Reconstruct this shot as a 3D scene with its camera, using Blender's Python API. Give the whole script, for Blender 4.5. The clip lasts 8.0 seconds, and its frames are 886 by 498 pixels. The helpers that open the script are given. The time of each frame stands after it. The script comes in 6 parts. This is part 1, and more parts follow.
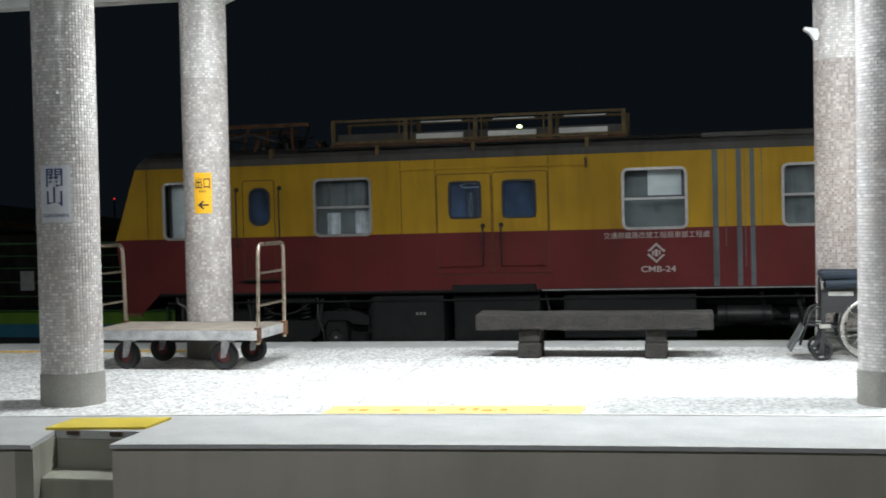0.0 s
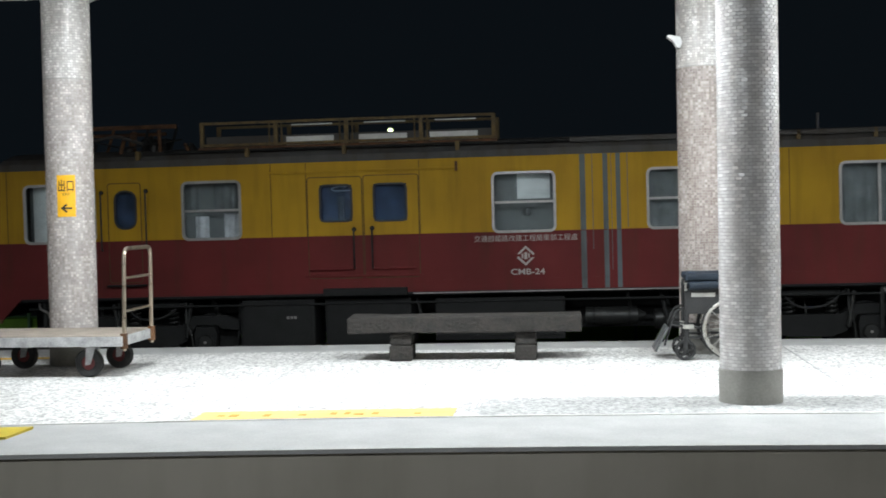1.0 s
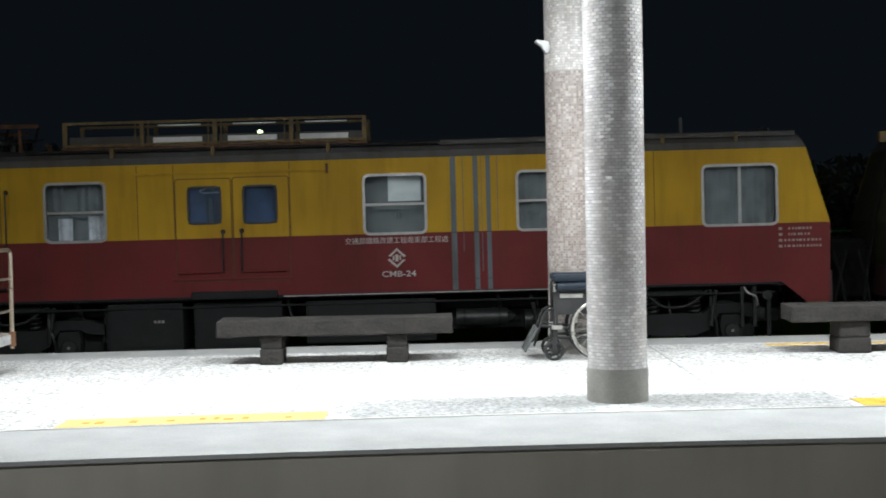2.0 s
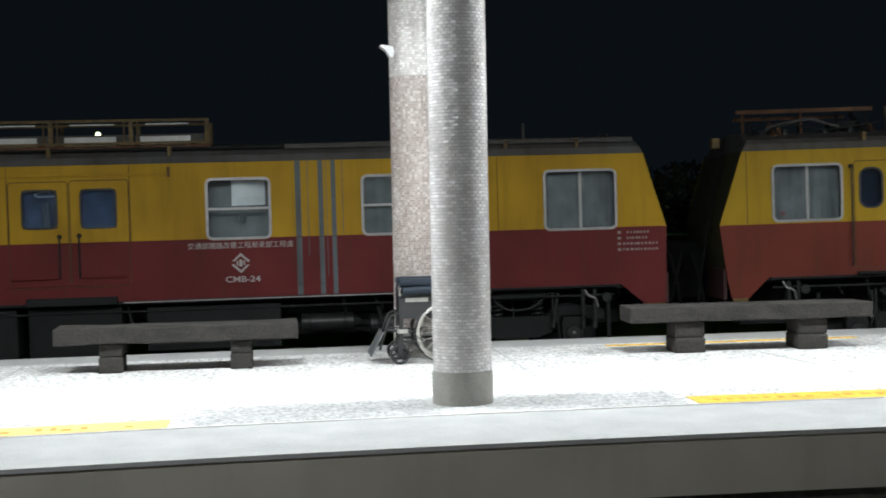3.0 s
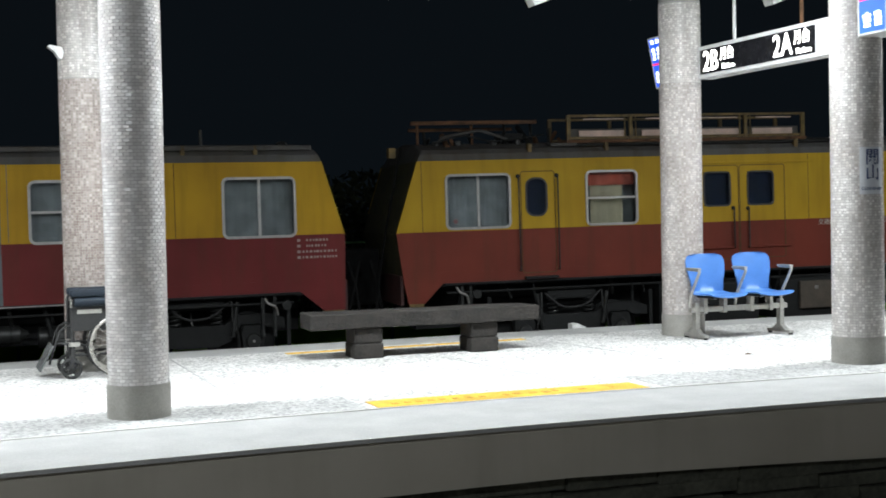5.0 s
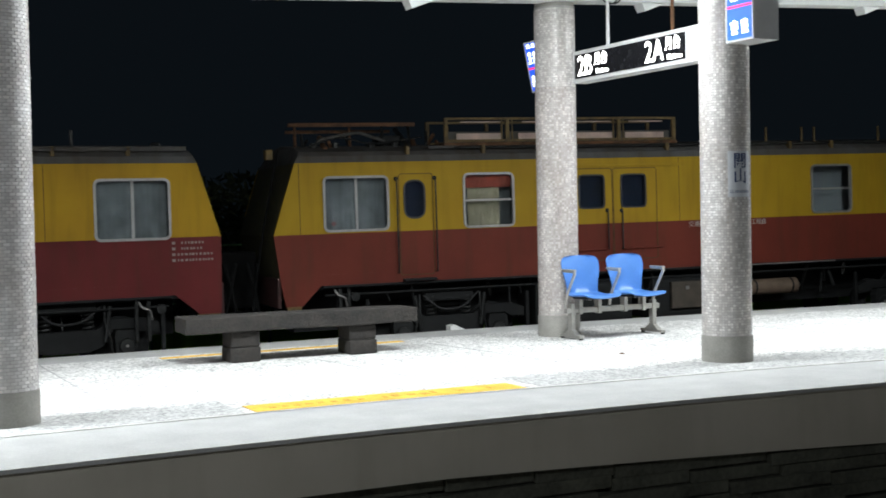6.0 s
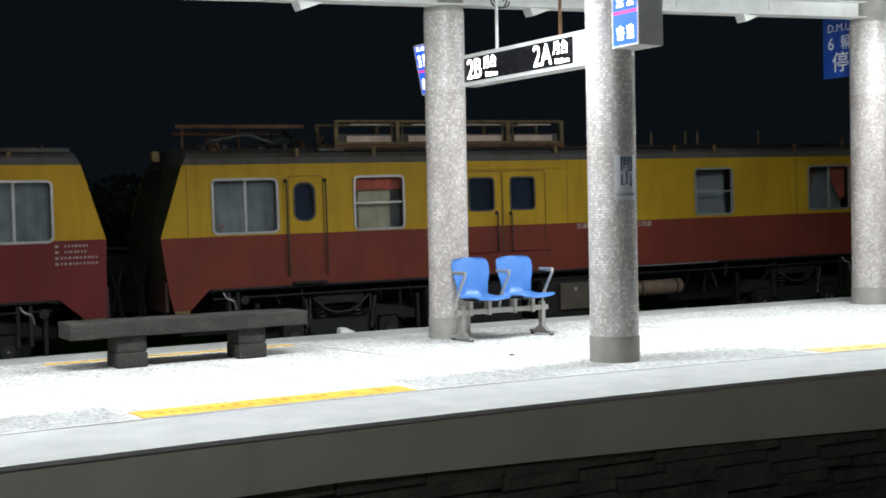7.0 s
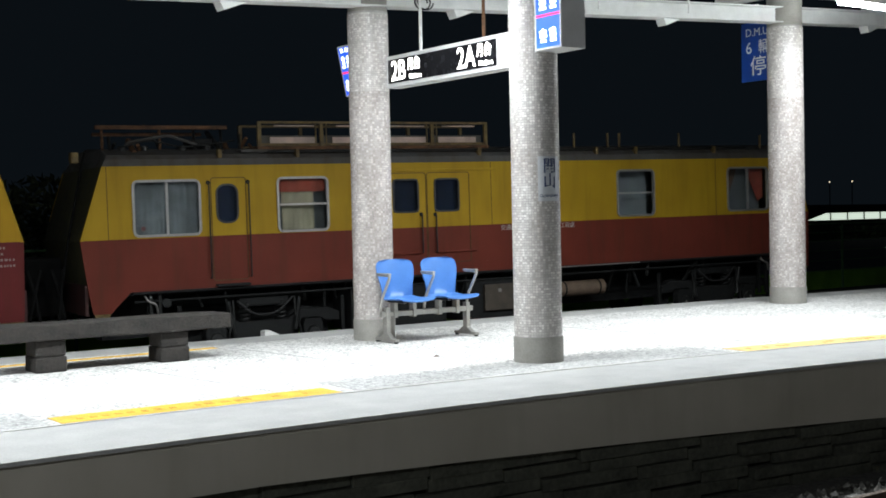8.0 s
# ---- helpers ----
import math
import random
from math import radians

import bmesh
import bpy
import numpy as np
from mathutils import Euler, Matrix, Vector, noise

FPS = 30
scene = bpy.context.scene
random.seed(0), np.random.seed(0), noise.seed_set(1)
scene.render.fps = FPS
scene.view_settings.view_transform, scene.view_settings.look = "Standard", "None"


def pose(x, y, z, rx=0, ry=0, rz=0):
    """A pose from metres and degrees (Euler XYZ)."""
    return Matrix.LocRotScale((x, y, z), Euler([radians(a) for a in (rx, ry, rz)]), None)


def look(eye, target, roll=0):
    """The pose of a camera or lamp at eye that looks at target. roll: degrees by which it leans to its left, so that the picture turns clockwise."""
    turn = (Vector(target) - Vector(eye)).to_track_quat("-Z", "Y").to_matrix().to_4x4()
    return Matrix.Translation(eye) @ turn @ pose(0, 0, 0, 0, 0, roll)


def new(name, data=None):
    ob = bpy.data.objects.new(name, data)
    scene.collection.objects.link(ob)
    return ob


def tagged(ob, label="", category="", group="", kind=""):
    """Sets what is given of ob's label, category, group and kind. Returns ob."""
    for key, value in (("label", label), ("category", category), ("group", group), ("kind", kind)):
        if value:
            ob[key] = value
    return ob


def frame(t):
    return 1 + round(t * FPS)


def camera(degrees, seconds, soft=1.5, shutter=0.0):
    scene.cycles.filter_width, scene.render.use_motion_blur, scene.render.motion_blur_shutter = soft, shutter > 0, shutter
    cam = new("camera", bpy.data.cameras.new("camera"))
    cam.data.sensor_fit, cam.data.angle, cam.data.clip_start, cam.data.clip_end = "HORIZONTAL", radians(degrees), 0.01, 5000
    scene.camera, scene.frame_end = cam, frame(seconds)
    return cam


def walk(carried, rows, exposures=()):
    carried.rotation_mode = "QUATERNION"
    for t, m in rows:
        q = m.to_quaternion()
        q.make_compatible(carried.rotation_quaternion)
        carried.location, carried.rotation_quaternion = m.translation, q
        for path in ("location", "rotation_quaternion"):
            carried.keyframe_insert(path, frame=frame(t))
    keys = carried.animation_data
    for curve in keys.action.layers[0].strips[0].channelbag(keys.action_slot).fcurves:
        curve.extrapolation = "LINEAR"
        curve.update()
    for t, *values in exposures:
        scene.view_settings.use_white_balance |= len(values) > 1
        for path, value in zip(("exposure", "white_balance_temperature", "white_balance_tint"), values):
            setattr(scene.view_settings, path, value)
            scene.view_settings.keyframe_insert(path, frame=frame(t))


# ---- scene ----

# ---------------------------------------------------------------- camera
cam = camera(39.23, 8.0, soft=1.7, shutter=0.25)
EYE = 1.45
ROWS = [
    (0.0, 88.233, 1.132, 11.965), (0.5, 88.262, 1.100, 8.965), (1.0, 88.271, 1.128, 6.032),
    (1.5, 88.284, 1.121, 3.141), (3.0, 88.324, 1.146, -7.024), (3.5, 88.339, 1.143, -11.244),
    (4.0, 88.359, 1.125, -15.404), (4.5, 88.390, 1.117, -18.775), (4.7, 88.402, 1.111, -20.000),
    (5.8, 88.395, 1.110, -26.138), (6.0, 88.403, 1.106, -27.331), (6.5, 88.407, 1.113, -30.122),
    (7.0, 88.422, 1.143, -32.374), (7.5, 88.418, 1.207, -34.249), (8.0, 88.423, 1.227, -35.855),
]
walk(cam, [(t, pose(0, 0, EYE, a, b, c)) for t, a, b, c in ROWS])

# ---------------------------------------------------------------- world and light
scene.view_settings.exposure = 0.0
world = bpy.data.worlds.new("night")
scene.world = world
world.use_nodes = True
world.node_tree.nodes["Background"].inputs[0].default_value = (0.10, 0.15, 0.205, 1)
world.node_tree.nodes["Background"].inputs[1].default_value = 0.032


def area_lamp(name, at, target, watts, sx, sy, colour=(0.90, 0.96, 1.0)):
    d = bpy.data.lights.new(name, "AREA")
    d.shape, d.size, d.size_y, d.energy, d.color = "RECTANGLE", sx, sy, watts, colour
    ob = new(name, d)
    ob.matrix_world = look(at, target)
    return ob


def rise(x):
    """How much the canopy climbs along the platform."""
    return 0.047 * (x - 7.5) + 0.06 if x > 4.2 else -0.095


LAMPS = [(x, 9.6, 4.12 + rise(x)) for x in (-12.0, -3.3, -0.4, 3.0, 6.3, 10.4, 12.6)] + [(14.9, 10.5, 4.23)]
for x, y, z in LAMPS:
    area_lamp("canopy_lamp_light", (x, y, z - 0.1), (x, y + 0.7, 0), 149 if y < 10 else 64, 1.2, 0.14).data.spread = radians(152)
# lamps of the opposite platform, above and behind the camera
for x, watts in ((-9.0, 18), (-2.5, 128), (8.0, 15)):
    area_lamp("opposite_lamp_light", (x, 1.6, 3.7), (x + 1.5, 8.0, 0.6), watts, 2.4, 0.2)


# ---------------------------------------------------------------- materials
def mat(name, colour, rough=0.6, metal=0.0, vary=0.12, scale=8.0, bump=0.0, fine=60.0, spec=0.5, tint=None, coat=0.0):
    """A painted, cast or woven surface: broad stains, fine grain and relief."""
    m = bpy.data.materials.new(name)
    m.use_nodes = True
    nt = m.node_tree
    b = nt.nodes["Principled BSDF"]
    b.inputs["Metallic"].default_value = metal
    b.inputs["Specular IOR Level"].default_value = spec
    b.inputs["Coat Weight"].default_value = coat
    tc = nt.nodes.new("ShaderNodeTexCoord")
    n1 = nt.nodes.new("ShaderNodeTexNoise")
    n1.inputs["Scale"].default_value, n1.inputs["Detail"].default_value = scale, 6
    n2 = nt.nodes.new("ShaderNodeTexNoise")
    n2.inputs["Scale"].default_value, n2.inputs["Detail"].default_value = fine, 4
    for n in (n1, n2):
        nt.links.new(tc.outputs["Object"], n.inputs["Vector"])
    mix = nt.nodes.new("ShaderNodeMix")
    mix.data_type = "FLOAT"
    mix.inputs[0].default_value = 0.4
    nt.links.new(n1.outputs["Fac"], mix.inputs[2])
    nt.links.new(n2.outputs["Fac"], mix.inputs[3])
    ramp = nt.nodes.new("ShaderNodeValToRGB")
    lo = [c * (1 - vary * 2.2) for c in colour]
    hi = [min(1, c * (1 + vary)) for c in (tint or colour)]
    ramp.color_ramp.elements[0].position, ramp.color_ramp.elements[1].position = 0.3, 0.68
    ramp.color_ramp.elements[0].color, ramp.color_ramp.elements[1].color = (*lo, 1), (*hi, 1)
    nt.links.new(mix.outputs[0], ramp.inputs[0])
    nt.links.new(ramp.outputs[0], b.inputs["Base Color"])
    rr = nt.nodes.new("ShaderNodeMapRange")
    rr.inputs[3].default_value, rr.inputs[4].default_value = max(0.02, rough - 0.1), min(1, rough + 0.12)
    nt.links.new(n1.outputs["Fac"], rr.inputs[0])
    nt.links.new(rr.outputs[0], b.inputs["Roughness"])
    if bump:
        bp = nt.nodes.new("ShaderNodeBump")
        bp.inputs["Strength"].default_value, bp.inputs["Distance"].default_value = bump, 0.01
        nt.links.new(n2.outputs["Fac"], bp.inputs["Height"])
        nt.links.new(bp.outputs[0], b.inputs["Normal"])
    return m


def streaked(name, colour, stain, amount=0.5, rough=0.5, dirt=(0.05, 0.035, 0.02)):
    """Vehicle paint with run-down dirt: streaks that follow the height, and patches."""
    m = bpy.data.materials.new(name)
    m.use_nodes = True
    nt = m.node_tree
    b = nt.nodes["Principled BSDF"]
    b.inputs["Specular IOR Level"].default_value = 0.15
    tc = nt.nodes.new("ShaderNodeTexCoord")
    mp = nt.nodes.new("ShaderNodeMapping")
    mp.inputs["Scale"].default_value = (4.5, 4.5, 0.6)
    nt.links.new(tc.outputs["Object"], mp.inputs[0])
    n1 = nt.nodes.new("ShaderNodeTexNoise")
    n1.inputs["Scale"].default_value, n1.inputs["Detail"].default_value = 1.3, 7
    nt.links.new(mp.outputs[0], n1.inputs["Vector"])
    n2 = nt.nodes.new("ShaderNodeTexNoise")
    n2.inputs["Scale"].default_value, n2.inputs["Detail"].default_value = 1.1, 8
    nt.links.new(tc.outputs["Object"], n2.inputs["Vector"])
    r1 = nt.nodes.new("ShaderNodeValToRGB")
    r1.color_ramp.elements[0].position, r1.color_ramp.elements[1].position = 0.48, 0.78
    nt.links.new(n1.outputs["Fac"], r1.inputs[0])
    r2 = nt.nodes.new("ShaderNodeValToRGB")
    r2.color_ramp.elements[0].position, r2.color_ramp.elements[1].position = 0.35, 0.75
    r2.color_ramp.elements[0].color, r2.color_ramp.elements[1].color = (*colour, 1), (*stain, 1)
    nt.links.new(n2.outputs["Fac"], r2.inputs[0])
    k = nt.nodes.new("ShaderNodeMath")
    k.operation = "MULTIPLY"
    k.inputs[1].default_value = amount
    nt.links.new(r1.outputs[0], k.inputs[0])
    mix = nt.nodes.new("ShaderNodeMix")
    mix.data_type = "RGBA"
    nt.links.new(k.outputs[0], mix.inputs[0])
    nt.links.new(r2.outputs[0], mix.inputs[6])
    mix.inputs[7].default_value = (*dirt, 1)
    nt.links.new(mix.outputs[2], b.inputs["Base Color"])
    rr = nt.nodes.new("ShaderNodeMapRange")
    rr.inputs[3].default_value, rr.inputs[4].default_value = rough - 0.08, rough + 0.25
    nt.links.new(n1.outputs["Fac"], rr.inputs[0])
    nt.links.new(rr.outputs[0], b.inputs["Roughness"])
    return m


def glow(name, colour, strength):
    m = bpy.data.materials.new(name)
    m.use_nodes = True
    b = m.node_tree.nodes["Principled BSDF"]
    b.inputs["Base Color"].default_value = (*colour, 1)
    b.inputs["Emission Color"].default_value = (*colour, 1)
    b.inputs["Emission Strength"].default_value = strength
    return m


def glass(name, colour=(0.75, 0.82, 0.85), rough=0.03):
    m = bpy.data.materials.new(name)
    m.use_nodes = True
    b = m.node_tree.nodes["Principled BSDF"]
    b.inputs["Base Color"].default_value = (*colour, 1)
    b.inputs["Roughness"].default_value = rough
    b.inputs["Transmission Weight"].default_value = 1.0
    b.inputs["IOR"].default_value = 1.45
    return m


def mosaic(name, low, high):
    """Small glazed wall tiles: each its own tone and gloss, with dust and water marks across them."""
    m = bpy.data.materials.new(name)
    m.use_nodes = True
    nt = m.node_tree
    b = nt.nodes["Principled BSDF"]
    geo = nt.nodes.new("ShaderNodeNewGeometry")
    tone = nt.nodes.new("ShaderNodeValToRGB")
    tone.color_ramp.elements[0].color, tone.color_ramp.elements[1].color = (*low, 1), (*high, 1)
    mid = tone.color_ramp.elements.new(0.75)
    mid.color = (*[0.55 * a + 0.45 * c for a, c in zip(low, high)], 1)
    nt.links.new(geo.outputs["Random Per Island"], tone.inputs[0])
    tc = nt.nodes.new("ShaderNodeTexCoord")
    mp = nt.nodes.new("ShaderNodeMapping")
    mp.inputs["Scale"].default_value = (1, 1, 0.35)
    nt.links.new(tc.outputs["Object"], mp.inputs[0])
    n = nt.nodes.new("ShaderNodeTexNoise")
    n.inputs["Scale"].default_value, n.inputs["Detail"].default_value = 7.0, 6
    nt.links.new(mp.outputs[0], n.inputs["Vector"])
    rp = nt.nodes.new("ShaderNodeValToRGB")
    rp.color_ramp.elements[0].position, rp.color_ramp.elements[1].position = 0.35, 0.65
    rp.color_ramp.elements[0].color, rp.color_ramp.elements[1].color = (0.74, 0.71, 0.69, 1), (1, 1, 1, 1)
    nt.links.new(n.outputs["Fac"], rp.inputs[0])
    mul = nt.nodes.new("ShaderNodeMix")
    mul.data_type, mul.blend_type = "RGBA", "MULTIPLY"
    mul.inputs[0].default_value = 1.0
    nt.links.new(tone.outputs[0], mul.inputs[6])
    nt.links.new(rp.outputs[0], mul.inputs[7])
    nt.links.new(mul.outputs[2], b.inputs["Base Color"])
    rr = nt.nodes.new("ShaderNodeMapRange")
    rr.inputs[3].default_value, rr.inputs[4].default_value = 0.15, 0.32
    nt.links.new(n.outputs["Fac"], rr.inputs[0])
    nt.links.new(rr.outputs[0], b.inputs["Roughness"])
    return m


def pebbles(name, light, dark, scale=42.0):
    """Washed pebble finish: pale stones in grey cement, worn and dirty in patches."""
    m = bpy.data.materials.new(name)
    m.use_nodes = True
    nt = m.node_tree
    b = nt.nodes["Principled BSDF"]
    tc = nt.nodes.new("ShaderNodeTexCoord")
    v = nt.nodes.new("ShaderNodeTexVoronoi")
    v.inputs["Scale"].default_value = scale
    nt.links.new(tc.outputs["Object"], v.inputs["Vector"])
    n = nt.nodes.new("ShaderNodeTexNoise")
    n.inputs["Scale"].default_value, n.inputs["Detail"].default_value = 1.4, 8
    n.inputs["Roughness"].default_value = 0.7
    nt.links.new(tc.outputs["Object"], n.inputs["Vector"])
    n3 = nt.nodes.new("ShaderNodeTexNoise")
    n3.inputs["Scale"].default_value, n3.inputs["Detail"].default_value = 14, 5
    nt.links.new(tc.outputs["Object"], n3.inputs["Vector"])
    bw = nt.nodes.new("ShaderNodeRGBToBW")
    nt.links.new(v.outputs["Color"], bw.inputs[0])
    r1 = nt.nodes.new("ShaderNodeValToRGB")
    r1.color_ramp.elements[0].position, r1.color_ramp.elements[1].position = 0.2, 0.62
    r1.color_ramp.elements[0].color, r1.color_ramp.elements[1].color = (*dark, 1), (*light, 1)
    nt.links.new(bw.outputs[0], r1.inputs[0])
    r2 = nt.nodes.new("ShaderNodeValToRGB")
    r2.color_ramp.elements[0].position, r2.color_ramp.elements[1].position = 0.32, 0.58
    r2.color_ramp.elements[0].color, r2.color_ramp.elements[1].color = (0.80, 0.80, 0.79, 1), (1, 1, 1, 1)
    nt.links.new(n.outputs["Fac"], r2.inputs[0])
    r3 = nt.nodes.new("ShaderNodeValToRGB")
    r3.color_ramp.elements[0].position, r3.color_ramp.elements[1].position = 0.34, 0.6
    r3.color_ramp.elements[0].color, r3.color_ramp.elements[1].color = (0.82, 0.82, 0.81, 1), (1, 1, 1, 1)
    nt.links.new(n3.outputs["Fac"], r3.inputs[0])
    last = r1.outputs[0]
    for r in (r2, r3):
        mul = nt.nodes.new("ShaderNodeMix")
        mul.data_type, mul.blend_type = "RGBA", "MULTIPLY"
        mul.inputs[0].default_value = 1.0
        nt.links.new(last, mul.inputs[6])
        nt.links.new(r.outputs[0], mul.inputs[7])
        last = mul.outputs[2]
    nt.links.new(last, b.inputs["Base Color"])
    b.inputs["Roughness"].default_value = 0.75
    bp = nt.nodes.new("ShaderNodeBump")
    bp.inputs["Strength"].default_value, bp.inputs["Distance"].default_value = 0.5, 0.006
    nt.links.new(v.outputs["Distance"], bp.inputs["Height"])
    nt.links.new(bp.outputs[0], b.inputs["Normal"])
    return m


